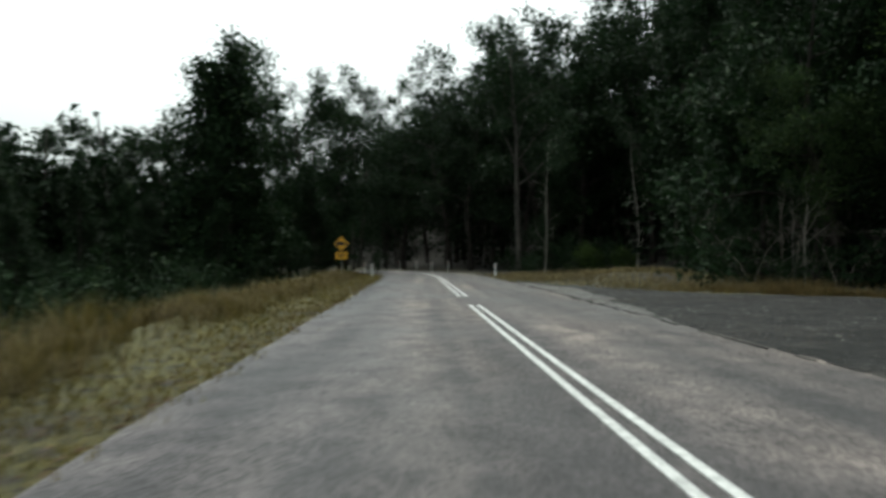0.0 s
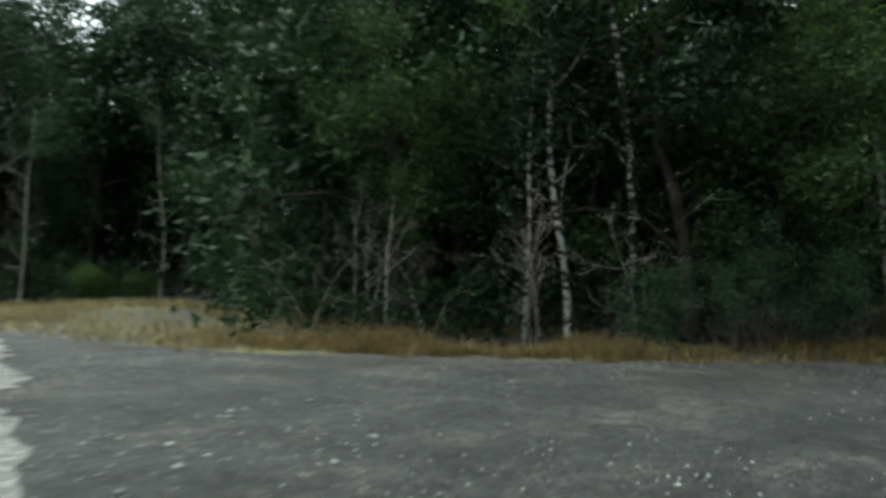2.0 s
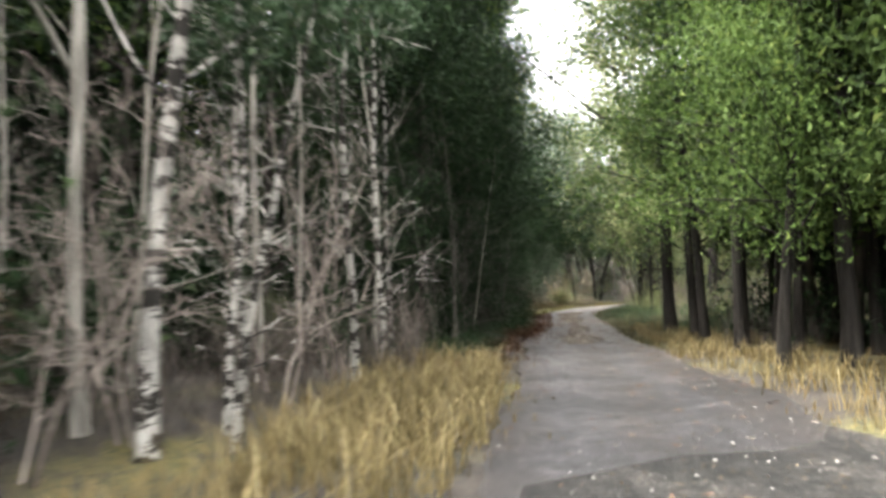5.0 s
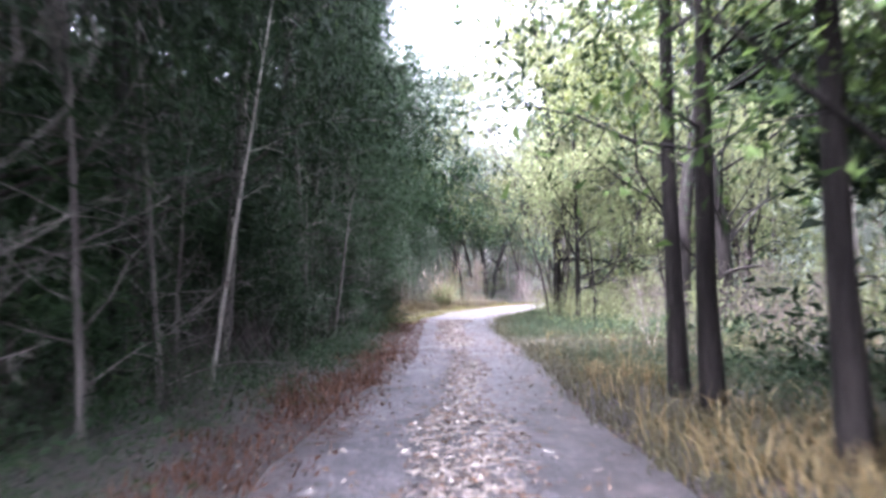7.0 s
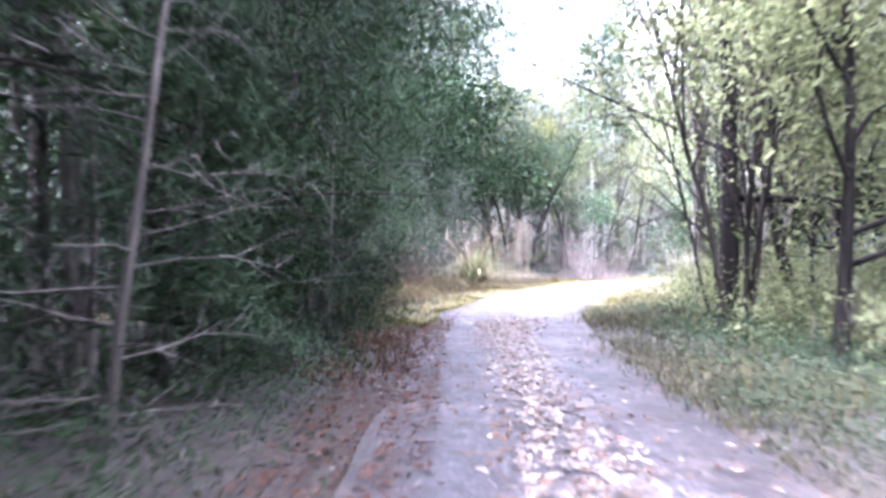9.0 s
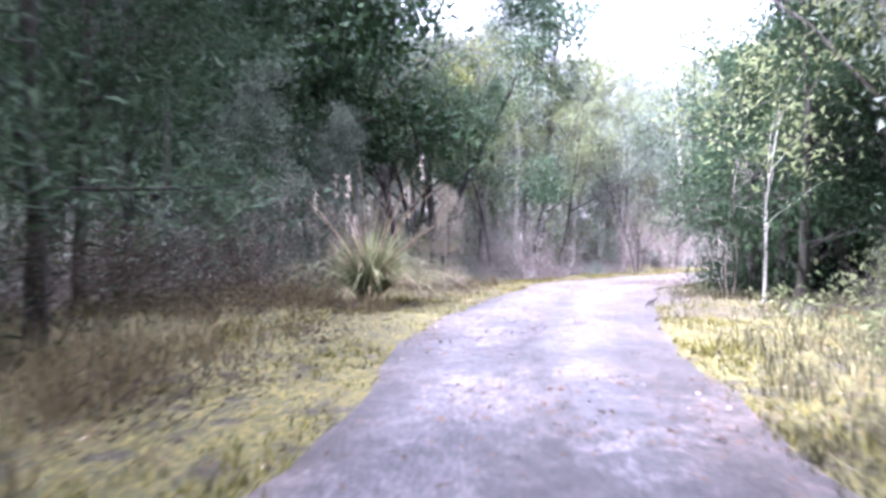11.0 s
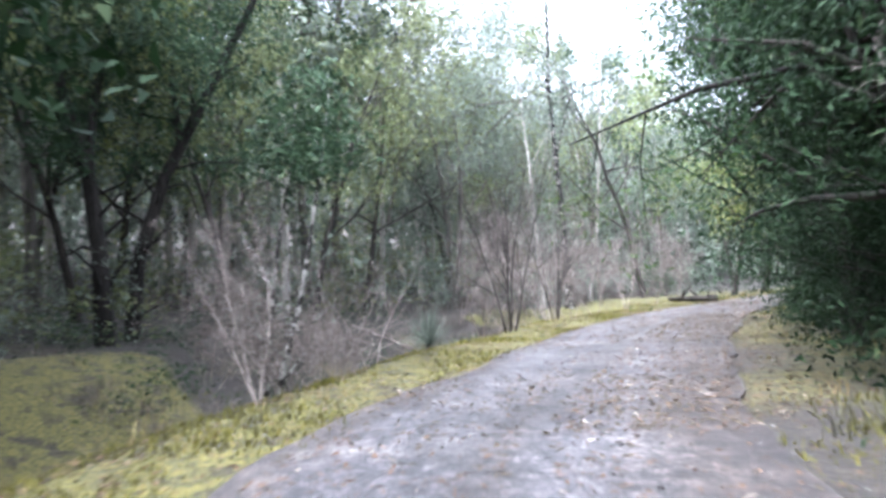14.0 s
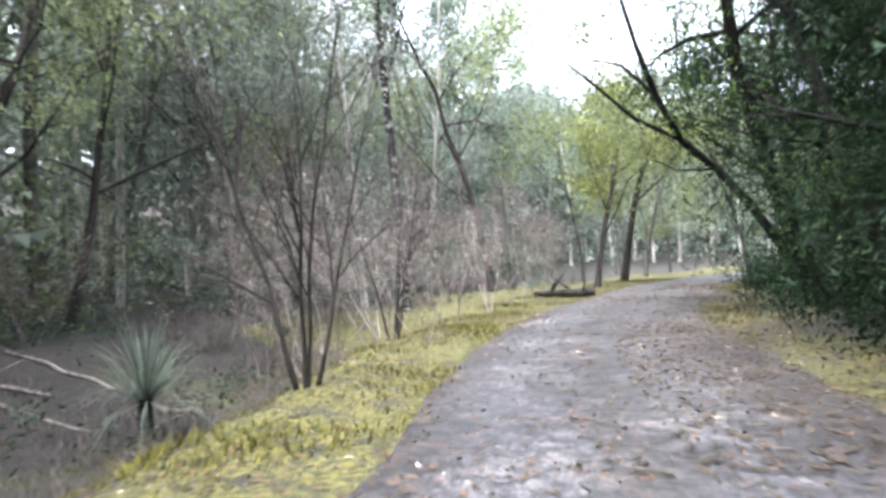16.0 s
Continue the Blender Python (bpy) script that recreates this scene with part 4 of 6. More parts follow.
DEADBOUGH = [Tree("dead_sapling", "pole", 320 + i, M_BARK_GREY, None, "brown-grey dead young she-oak, all bare drooping boughs", "tree", "dead saplings", h=(5.5, 4.2)[i], r=0.04, kids=(34, 6), bare=(0.06, 0.15), angle=(74, 40), ratio=(0.3, 0.45), bend=(0.03, -0.03, -0.02), leaf=None, minr=0.006) for i in range(2)]
for x, y, k, q in ((44.2, 13.4, 0, 1.0), (46.6, 13.6, 1, 1.0), (50.6, 12.2, 1, 1.0), (52.2, 11.7, 0, 0.9), (54.6, 10.9, 1, 1.1), (57.0, 10.4, 0, 0.9), (59.4, 9.9, 1, 1.1), (61.8, 9.2, 0, 0.85), (42.0, 14.4, 0, 1.0), (64.2, 8.4, 1, 1.0)):
    at(DEADBOUGH[k], x, y, 53.0 * x, q)
for x, y, k, q in ((42.5, 13.8, 0, 0.9), (56.0, 11.4, 0, 0.85), (36.6, 16.8, 0, 1.0), (38.8, 14.6, 1, 1.0), (40.8, 14.0, 0, 0.8)):
    at(DEADPOLE[k], x, y, rng.uniform(0, 360), q)
for x, y, k, q in ((43.8, 14.1, 0, 1.0), (48.6, 13.2, 1, 1.05), (56.2, 11.5, 1, 1.0)):
    at(TALLNEEDLE[k], x, y, rng.uniform(0, 360), q)
# the first is paler too, its leaf colour standing in for lit boughs
YOUNG = [Tree("young_she_oak", "dense", 260 + i, M_BARK_DARK, (M_LEAF_GUM, M_LEAF_DARK)[i], "young dark she-oak with boughs down to the ground", "tree", "dark forest trees", h=(5.5, 4)[i], r=0.06, kids=(30, 4), bare=(0.04, 0.2), ratio=(0.3, 0.42), leaf=(6500, 0.2, 0.3, 0.16, -0.2)) for i in range(2)]
for x, y, k, q in ((43.4, 14.8, 1, 0.9), (49.6, 12.8, 1, 0.95), (51.9, 12.3, 0, 0.75), (56.4, 10.9, 0, 0.7), (58.6, 10.3, 1, 0.9), (60.8, 9.5, 0, 0.7), (63.2, 8.7, 1, 0.85), (50.6, 14.6, 0, 1.2), (55.4, 13.4, 0, 1.2)):
    at(YOUNG[k], x, y, rng.uniform(0, 360), q)
SLANT = [Tree("leaning_sapling", "pole", 340 + i, M_BARK_BLACK, None, "crooked black bare sapling leaning among dull grass", "tree", "dead saplings", h=(3.6, 3.0)[i], r=0.06, lean_to=(0.0, 0.15), wob=(0.07, 0.2, 0.25), kids=(9, 3), bare=(0.3, 0.3), ratio=(0.22, 0.5), leaf=None) for i in range(2)]
for x, y, k, turn in ((56.0, 2.6, 0, 0), (61.2, -4.6, 0, 10), (51.9, 2.3, 1, 330), (59.0, -1.4, 1, 200), (55.2, -1.6, 1, 90), (63.4, -1.6, 0, 170)):
    at(SLANT[k], x, y, turn)
at(STEMMY, 60.0, 2.5, 40, 1.5, label="clump of close dark stems with fine bare twigs")
at(STEMMY, 62.4, 1.2, 190, 1.3, label="clump of close dark stems with fine bare twigs")
at(ARCHED, 53.2, 1.3, 30, 1.0)
at(ARCHED, 52.9, 0.1, 200, 0.95)
at(GREYS[1], 35.6, 6.4, 0, 1.2)
at(GREYS[0], 38.4, 5.3, 120, 1.1)
at(GREENS[1], 32, 4.9, 200, 1.2)
for x, y, k, q in ((33.6, 7.7, 0, 1.0), (36.6, 6.9, 1, 1.1), (40.2, 5.4, 0, 0.9), (30.6, 7.0, 1, 1.0), (34.6, 4.4, 0, 1.2), (39, 3.2, 0, 1.3)):
    at(LEAFY[k], x, y, rng.uniform(0, 360), q)
for x, y, k, q in ((58.5, 0.6, 0, 0.8), (62.0, -0.4, 1, 0.8), (56.6, -3.6, 1, 0.95), (66, -4.4, 0, 0.9), (60, -6, 0, 1.0), (65, -9, 1, 1.05), (55, -8, 1, 1.0), (70.6, -7.6, 0, 1.0), (50.5, -4.6, 0, 0.9), (75, -11, 1, 1.0), (69, -13, 1, 1.1)):
    at(OLIVE[k], x, y, rng.uniform(0, 360), q)
at(SAGES[0], 68, -3.6, 0, 1.0)
CANOPY = [Tree("canopy_tree", "spread", 250 + i, M_BARK_BLACK, (M_LEAF_GREEN, M_LEAF_LIT)[i], "tall dark-stemmed tree with light crown over the track", "tree", "airy trees", h=(14, 13)[i], r=0.12, lean=0.02, wob=(0.03, 0.2, 0.25, 0.25), kids=(12, 5, 4), bare=(0.36, 0.3, 0.2), angle=(56, 42, 40), ratio=(0.5, 0.45, 0.45), leaf=(9500, 0.5, 0.19, 0.5, 0.3)) for i in range(2)]
for x, y, k, q in ((33.2, 7.9, 0, 0.95), (37.6, 6.8, 1, 1.0), (41.8, 4.6, 1, 1.05), (45.4, 14.2, 0, 1.0)):
    at(CANOPY[k], x, y, rng.uniform(0, 360), q)
for x, y, k, q in ((36.6, 8.1, 0, 0.95), (40.2, 7.6, 0, 1.0), (43.8, 7.0, 1, 1.0)):
    at(CANOPY[k], x, y, 67.0 * x, q)
at(SAGES[1], 72.5, -6.2, 0, 0.9)
at(THIN[0], 57.3, 2.7, 60, 0.85)
at(THIN[1], 60.9, 2.0, 130, 1.45)
at(THIN[1], 63.5, -2.6, 0, 1.0)
at(SAGES[2], 66.5, -0.8, 180, 1.3)
for x, y, k, q in ((73.2, 8.4, 2, 1.1), (77.6, 8.6, 1, 0.95), (70.2, 10.4, 1, 1.0), (75.4, 10.8, 0, 1.1), (81.2, 8.2, 2, 1.2), (84.6, 7.4, 1, 1.0), (88.4, 5.6, 2, 1.2), (79.4, 11.6, 1, 1.1)):
    at(NEEDLE[k], x, y, 50.0 * k + 9 * x, q)
at(SAGES[1], 82.5, 8.6, 60, 1.15)
at(THIN[0], 56, -2.5, 120, 1.0)
wide(GREENS, scatter(6, (22, -14, 46, 6), 3.5, 12, 3.2, TAKEN), 0.95, 1.15)
wide(THIN + SAGES, scatter(12, (46, -24, 72, 4), 4.5, 22, 3.4, TAKEN), 0.9, 1.15)
wide(DENSE[:2], scatter(6, (24, -6, 44, 6), 4.5, 11, 3.0, TAKEN), 0.8, 1.0)
wide(SHRUBS, scatter(7, (24, -6, 39, 20), 2.2, 7, 1.5, TAKEN), 0.5, 0.85)
wide(TWIGGY, scatter(10, (44, -3, 72, 6), 2.6, 7, 1.6, TAKEN), 0.4, 0.7)

# last stretch of the track
for (x, y), k, q in (((92.4, -8.9), 0, 0.80), ((93.2, -9.8), 1, 0.70), ((92.4, -10.0), 1, 0.75)):
    at(PALEBARE[k], x, y, rng.uniform(0, 360), q)
for x, y, k, q in ((95.8, 1.0, 2, 0.85), (95, 6.0, 0, 0.8), (90.8, 7.4, 2, 0.9), (88, 11, 0, 0.9)):
    at(ROUND[k], x, y, rng.uniform(0, 360), q)
for x, y, k, q in ((99.8, -3.6, 1, 1.1), (103.5, -0.5, 2, 1.0), (100.5, 5, 1, 1.1), (98.2, 1.4, 2, 1.0)):
    at(GREYS[k], x, y, rng.uniform(0, 360), q)
for x, y, k, q in ((106.5, -6.5, 0, 1.0),):
    at(OLIVE[k], x, y, rng.uniform(0, 360), q)
for x, y, q in ((86.5, 8.5, 1.25), (93.5, 2.0, 1.3), (98.5, -1.2, 1.3), (104, -4, 1.3)):
    at(SAGES[1], x, y, rng.uniform(0, 360), q)
for x, y, k, q in ((78.2, -12.6, 1, 1.0), (80.5, -15.5, 0, 1.1), (74.6, -10.4, 0, 0.9), (77, -16, 1, 1.1)):
    at(SAGES[k], x, y, rng.uniform(0, 360), q)
ROOF = [Tree("overhanging_tree", "spread", 240 + i, M_BARK_DARK, (M_LEAF_DARK, M_LEAF_GUM)[i], "dark low-crowned tree roofing the track edge", "tree", "spreading trees", h=(8.5, 7.5)[i], r=0.2, kids=(14, 6, 4), bare=(0.34, 0.25, 0.2), angle=(54, 42, 40), wob=(0.08, 0.28, 0.3, 0.3), ratio=(0.5, 0.45, 0.45), leaf=((9000, 5000)[i], 0.36, 0.18, 0.45, 0.3)) for i in range(2)]
for x, y, k, q in ((80.6, -10.3, 1, 0.9), (83.0, -11.9, 1, 0.9), (86.6, -17.0, 0, 1.0), (88.6, -20.2, 0, 1.0), (84.2, -14.0, 0, 1.0), (93.4, -31.6, 0, 1.1)):
    at(ROOF[k], x, y, rng.uniform(0, 360), q)
# dark wood closing the inside of the last bend
for i in range(5):
    q = TRACK[np.argmin(np.abs(TRACK[:, 0] - (80.0 + 3.4 * i)))]
    d = TRACK[np.argmin(np.abs(TRACK[:, 0] - (80.6 + 3.4 * i)))] - q
    d /= np.hypot(*d)
    at(HEDGE[1], q[0] + d[1] * 5.6, q[1] - d[0] * 5.6, 70.0 * i, 1.15)
    at(DENSE[1], q[0] + d[1] * 9.6 + d[0] * 1.6, q[1] - d[0] * 9.6 + d[1] * 1.6, 50.0 * i, 0.95)
for x, y, k, q in ((98.6, 3.4, 1, 1.15), (92.2, 5.0, 0, 1.2), (87.2, 6.6, 2, 1.0), (103.4, 2.4, 1, 1.1)):
    at(ROUND[k], x, y, 40 * k, q * 0.9)
for x, y, k, q in ((79.2, -8.0, 0, 1.0), (80.8, -9.3, 1, 1.1)):
    at(PALEBARE[k], x, y, 77.0 * x, q)
at(CONIFER, 85.0, 2.4, 0, 1.0)
at(CONIFER, 83.4, 5.2, 90, 1.1)
at(PALE_DRY, 83.0, -0.6, 0, 1.0)
at(PALE_DRY, 85.6, -0.6, 110, 0.7)


def forked_wattle(x, y, seed, stems):
    """A leaning black tree: each stem is a list of (across, along, up, radius)."""
    r = np.random.default_rng(seed)
    top = thing("black_wattle", "tall leaning black-trunked wattle with open grey-green crown", "tree", "spreading trees")
    tips = []
    for k, line in enumerate(stems):
        pts = np.array([(-0.5 * a + 0.866 * b, -0.866 * a - 0.5 * b, z) for a, b, z, _ in line])
        rad = [q[3] for q in line]
        g = Geo()
        g.tube(pts, rad, 8)
        part("trunk" if k == 0 else "limb", g, M_BARK_BLACK, top, "", True)
        side = Geo()
        for i in range(1, len(pts)):
            for _ in range(7 if i > 1 else 2):
                b0 = pts[i - 1] + (pts[i] - pts[i - 1]) * r.random()
                d = unit(np.array([r.normal(), r.normal(), r.uniform(0.2, 0.9)]))
                L = r.uniform(0.9, 2.2)
                mid = b0 + d * L * 0.5 + np.array([0, 0, 0.12])
                end = mid + unit(d + r.normal(size=3) * 0.4) * L * 0.6
                side.tube([b0, mid, end], [rad[i] * 0.35, rad[i] * 0.22, 0.012], 4)
                for q in (mid, end):
                    tips += [q] if q[2] > 5.2 else []
                for _ in range(3):
                    e2 = end + unit(d + r.normal(size=3) * 0.7) * r.uniform(0.3, 0.8)
                    side.tube([end - (end - mid) * r.random() * 0.7, e2], [0.018, 0.006], 3)
                    tips += [e2] if e2[2] > 5.2 else []
        tagged(part("twig", side, M_BARK_BLACK, top), kind="stuff")
    c = Geo()
    c.loose(leaves(tips, r, 9000, 0.42, 0.2, 0.5, 0.3))
    part("crown", c, M_LEAF_GUM, top)
    TAKEN.append(np.array([x, y]))
    top.matrix_basis = pose(x, y, float(height(np.array([[x, y]]))[0]))


forked_wattle(102.9, -6.8, 121, [
    [(0, 0, -0.3, 0.3), (-0.1, 0, 2.6, 0.24), (-0.42, 0.1, 5.0, 0.21), (-1.0, 0.2, 7.0, 0.16), (-1.5, 0.2, 8.9, 0.13), (-1.9, 0.1, 11.6, 0.06)],
    [(-0.42, 0.1, 5.0, 0.15), (-0.35, 0.3, 7.0, 0.12), (0.05, 0.4, 9.4, 0.09), (0.3, 0.5, 12.2, 0.04)]])
forked_wattle(103.4, -7.6, 122, [
    [(0, 0, -0.3, 0.26), (0.25, 0, 2.4, 0.22), (1.1, 0, 5.0, 0.19), (2.5, 0.1, 7.8, 0.16), (3.9, 0.2, 10.6, 0.11), (4.8, 0.3, 13.0, 0.05)],
    [(1.6, 0, 6.0, 0.11), (1.3, 0.4, 8.2, 0.09), (1.5, 0.5, 10.8, 0.05)]])
at(POLES[3], 94.1, -8.4, 20, 1.0)
at(POLES[3], 91.6, -7.6, 100, 1.0)
at(FORKED, 75.9, -6.1, 60, 0.5)
at(STEMMY, 95.5, -16.1, 0, 1.0)
at(STEMMY, 98.4, -20.6, 120, 0.75)
at(DEADWOOD[0], 103.9, -26.9, 0, 1.0)
at(DEADWOOD[1], 107.5, -28.5, 90, 1.1)
at(DEADWOOD[1], 110, -34.7, 200, 1.15, (0, 6))
at(TWIGGY[1], 103.2, -35.7, 0, 1.25, (0, 12), "large brown twiggy shrub leaning over the verge")
at(WATTLE, 114, -9, 0, 1.3)
at(WATTLE, 104.5, -41, 60, 1.0)
at(OLIVE[0], 105.5, -46, 60, 1.25)
at(OLIVE[1], 96.6, -46, 160, 1.0)
at(OLIVE[0], 96.6, -38.5, 200, 0.65)
at(OLIVE[0], 107, -36, 260, 1.15)
for x, y, k, s in ((95.8, -9.4, 2, 0.9), (93.0, -8.8, 1, 0.8), (94.3, -10.2, 0, 0.85), (95.4, -11.4, 1, 0.7), (91.6, -8.2, 0, 0.7), (98.4, -8.6, 0, 0.9), (99.8, -10.6, 1, 0.9), (89.6, -6.7, 1, 0.75), (97.2, -20.2, 0, 0.8), (98.6, -18.9, 1, 0.8), (99.6, -24, 0, 1.0), (100.6, -27, 1, 0.9), (101.6, -30, 0, 1.0), (107, -17, 0, 1.0), (86.6, 1.0, 2, 0.7), (102, -20, 1, 1.1), (101, -23, 1, 1.3), (103.5, -24, 0, 1.4), (104.5, -30, 1, 1.4), (99.8, -21.5, 0, 1.2), (106, -26, 1, 1.3), (105, -21, 1, 1.2), (102.6, -33, 0, 1.2), (82.4, 2.8, 0, 0.9), (80.4, 4.9, 1, 0.9)):
    at(TWIGGY[k], x, y, rng.uniform(0, 360), s)
for x, y, k, s in ((82.0, -11.7, 0, 0.6), (84.1, -13.5, 0, 0.85), (85.8, -16.8, 1, 0.95), (87.8, -20.4, 0, 1.1), (89.6, -24.1, 1, 1.0), (91.8, -28.5, 0, 1.0), (82.6, -17.0, 1, 1.0), (86.4, -24.4, 1, 1.1)):
    at(HEDGE[k], x, y, rng.uniform(0, 360), s)
big = at(BROAD, 92.4, -29.4, 0, 1.0)
g = Geo()
for limb_pts, r0 in ((((0.6, 0.2, 1.2), (1.4, 0.6, 2.6), (2.0, 1.0, 3.5), (2.5, 2.0, 4.2), (2.7, 2.9, 5.2), (2.8, 3.6, 6.2), (2.8, 4.4, 7.3)), 0.13), (((2.5, 2.0, 4.2), (3.0, 3.4, 4.6), (3.3, 4.6, 5.2), (3.5, 5.6, 5.6)), 0.06), (((2.7, 2.9, 5.2), (3.2, 3.6, 5.9), (3.9, 4.2, 6.1)), 0.05), (((2.0, 1.0, 3.5), (2.4, 2.6, 3.4), (2.6, 3.4, 3.6)), 0.04)):
    g.tube(limb_pts, r0 * np.linspace(1.0, 0.35, len(limb_pts)), 6)
part("limb", g, M_BARK_BLACK, big, "bare black limb reaching over the track", True)
for x, y, q in ((83.4, -15.0, 0.85), (87.0, -20.2, 0.9), (80.4, -11.9, 0.8), (90.2, -25.4, 0.9)):
    at(BROAD, x, y, 7.0 * x, q)
at(OVERHANG, 88.2, -26.5, 80, 1.0)
at(OVERHANG, 84.6, -20.2, 150, 0.9)
at(OVERHANG, 79.2, -12.6, 260, 0.9)
at(GREYS[1], 74.4, -8.6, 30, 0.95)
at(OLIVE[0], 106.5, -15, 100, 1.0)
at(OLIVE[1], 110, -19, 20, 1.0)
at(OLIVE[0], 104.5, -11.2, 250, 0.9)
at(SAGES[0], 108.5, -23.5, 10, 0.95)
for x, y, k, q in ((112, -26, 1, 1.1), (118, -28, 1, 1.35), (122, -31, 1, 1.4), (112.5, -38.5, 1, 1.1), (117, -43, 1, 1.25)):
    at(SAGES[k], x, y, 71.0 * x, q)
at(OLIVE[1], 112, -13, 10, 1.0)
def off_clearing(q):
    """Keeps the mossy clearing beside the gully, and the view across it, free."""
    return not (q[0] < 104 and -9.5 < q[1] < 3)


wide(SAGES, scatter(16, (86, -34, 118, 14), 8, 20, 3.2, TAKEN, off_clearing), 0.9, 1.15)
wide(OLIVE + SAGES, scatter(12, (88, -40, 126, 8), 12, 26, 3.2, TAKEN, off_clearing), 1.0, 1.2)
wide(SAGES[1:2] + GUMS[:1], scatter(12, (86, -70, 132, 16), 14, 32, 4.0, TAKEN), 0.85, 1.0)
wide(SAGES + GREENS, scatter(9, (68, 3, 90, 20), 4.5, 13, 3.2, TAKEN), 0.9, 1.1)
wide(DENSE, scatter(5, (66, 6, 84, 22), 5.5, 13, 3.2, TAKEN), 0.9, 1.1)
wide(GREYS + HEDGE, scatter(14, (66, -62, 104, -2), 4.0, 13, 3.2, TAKEN, lambda p: p[0] < 96 - (p[1] + 30) * 0.2), 1.0, 1.25)
wide(SHRUBS, scatter(8, (70, -45, 112, 12), 2.0, 8, 1.6, TAKEN, lambda q: (q[0] < 73 or q[1] < -24) and not (q[0] > 70 and -2 < q[1] < 9)), 0.5, 0.9)
wide(SAGES, scatter(6, (98, -72, 120, -44), 2.5, 10, 3.0, TAKEN), 0.7, 0.95)

# far woods that close the place, too many to tell apart
def far_woods():
    r = np.random.default_rng(77)
    cand = np.column_stack([r.uniform(-110, 190, 7000), r.uniform(-150, 170, 7000)])
    c = clearance(cand)
    keep = (c > 11) & (c < 80)
    cand, c = cand[keep], c[keep]
    z = height(cand)
    side = dist_line(cand, TRACK[::3])[1]
    kinds = {"dark": (Geo(), Geo()), "pale": (Geo(), Geo())}
    for p, k, zz, sd in zip(cand, c, z, side):
        if p[0] < -3 and p[1] < 46 and k < 34:
            continue
        if k < 12 + 5 * r.random() or r.random() > (0.95 if k < 32 else 0.75 if p[1] > 62 and p[0] < 45 else 0.4):
            continue
        if p[1] < -20 and p[0] < 50 and r.random() < 0.6:
            continue
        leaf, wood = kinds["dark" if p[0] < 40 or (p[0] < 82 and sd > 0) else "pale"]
        h, w = r.uniform(13, 21), r.uniform(2.2, 3.4)
        hill = p[1] > 58 and p[0] < 45
        if p[0] < -8:
            h *= 0.8
        m, clumps = ((640 if hill else 380), 18) if k < 32 else ((330, 14) if hill else (90, 8))
        close = p[0] > 84 and -48 < p[1] < 16 and k < 27
        if close:
            m, clumps = 820, 22
        mid = r.normal(size=(clumps, 3))
        mid /= np.linalg.norm(mid, axis=1)[:, None]
        mid = mid * r.uniform(0.3, 1.0, (clumps, 1)) * np.array([w, w, h * 0.38]) + np.array([p[0], p[1], zz + h * 0.56])
        q = mid[r.integers(0, clumps, m)] + r.normal(size=(m, 3)) * np.array([0.75, 0.75, 0.5])
        low = np.column_stack([p[0] + r.normal(size=m // 3) * 2.2, p[1] + r.normal(size=m // 3) * 2.2, zz + r.uniform(0, 5.5, m // 3)])
        q = np.vstack([q, low])
        leaf.loose(leaves(q, r, len(q), 0.1, 0.36 if close else (0.56 if hill else 0.72) if k < 32 else (0.8 if hill else 1.65), 0.7, 0.3))
        wood.tube([(p[0], p[1], zz - 0.3), (p[0] + r.normal() * 0.3, p[1], zz + h * 0.45), (p[0] + r.normal() * 0.6, p[1], zz + h * 0.85)], [0.18, 0.13, 0.04], 4)
    # the pale woods get their haze from the lightened leaf colour
    for key, label, a, b in (("dark", "dense dark gum forest on the slopes", M_LEAF_DARK, M_BARK_GREY), ("pale", "grey-green gum forest closing in, haze put into its colour", M_LEAF_HAZY_SAGE, M_BARK_PALE)):
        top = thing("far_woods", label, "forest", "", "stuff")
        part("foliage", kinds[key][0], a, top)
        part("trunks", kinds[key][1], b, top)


far_woods()


def sown(n, box, lo, hi, seed, test=None):
    r = np.random.default_rng(seed)
    p = np.column_stack([r.uniform(box[0], box[2], n), r.uniform(box[1], box[3], n)])
    c = clearance(p)
    m = (c >= lo) & (c <= hi)
    if test is not None:
        m &= test(p, r)
    return p[m], c[m]


def undergrowth(label, n, box, lo, hi, material, seed, tall, size=0.3, per=95, test=None, aspect=0.5):
    r = np.random.default_rng(seed)
    pts, c = sown(n, box, lo, hi, seed + 1, test)
    g = Geo()
    for p, k, zz in zip(pts, c, height(pts)):
        w, h = r.uniform(0.5, 1.2), tall * r.uniform(0.4, 1.0) * min(1.0, 0.4 + k / 14)
        w = min(w, 0.35 + k * 0.2)
        fine = min(1.0, 0.4 + k / 12)
        q = r.normal(size=(40, 3)) * np.array([w * 0.55, w * 0.55, 0]) + np.array([p[0], p[1], zz])
        q[:, 2] += h * r.random(40) ** 0.8
        g.loose(leaves(q, r, int(per / fine), 0.14, size * fine, aspect, 0.1))
    return tagged(new("undergrowth", g.mesh("undergrowth", material)), label, "undergrowth", "", "stuff")


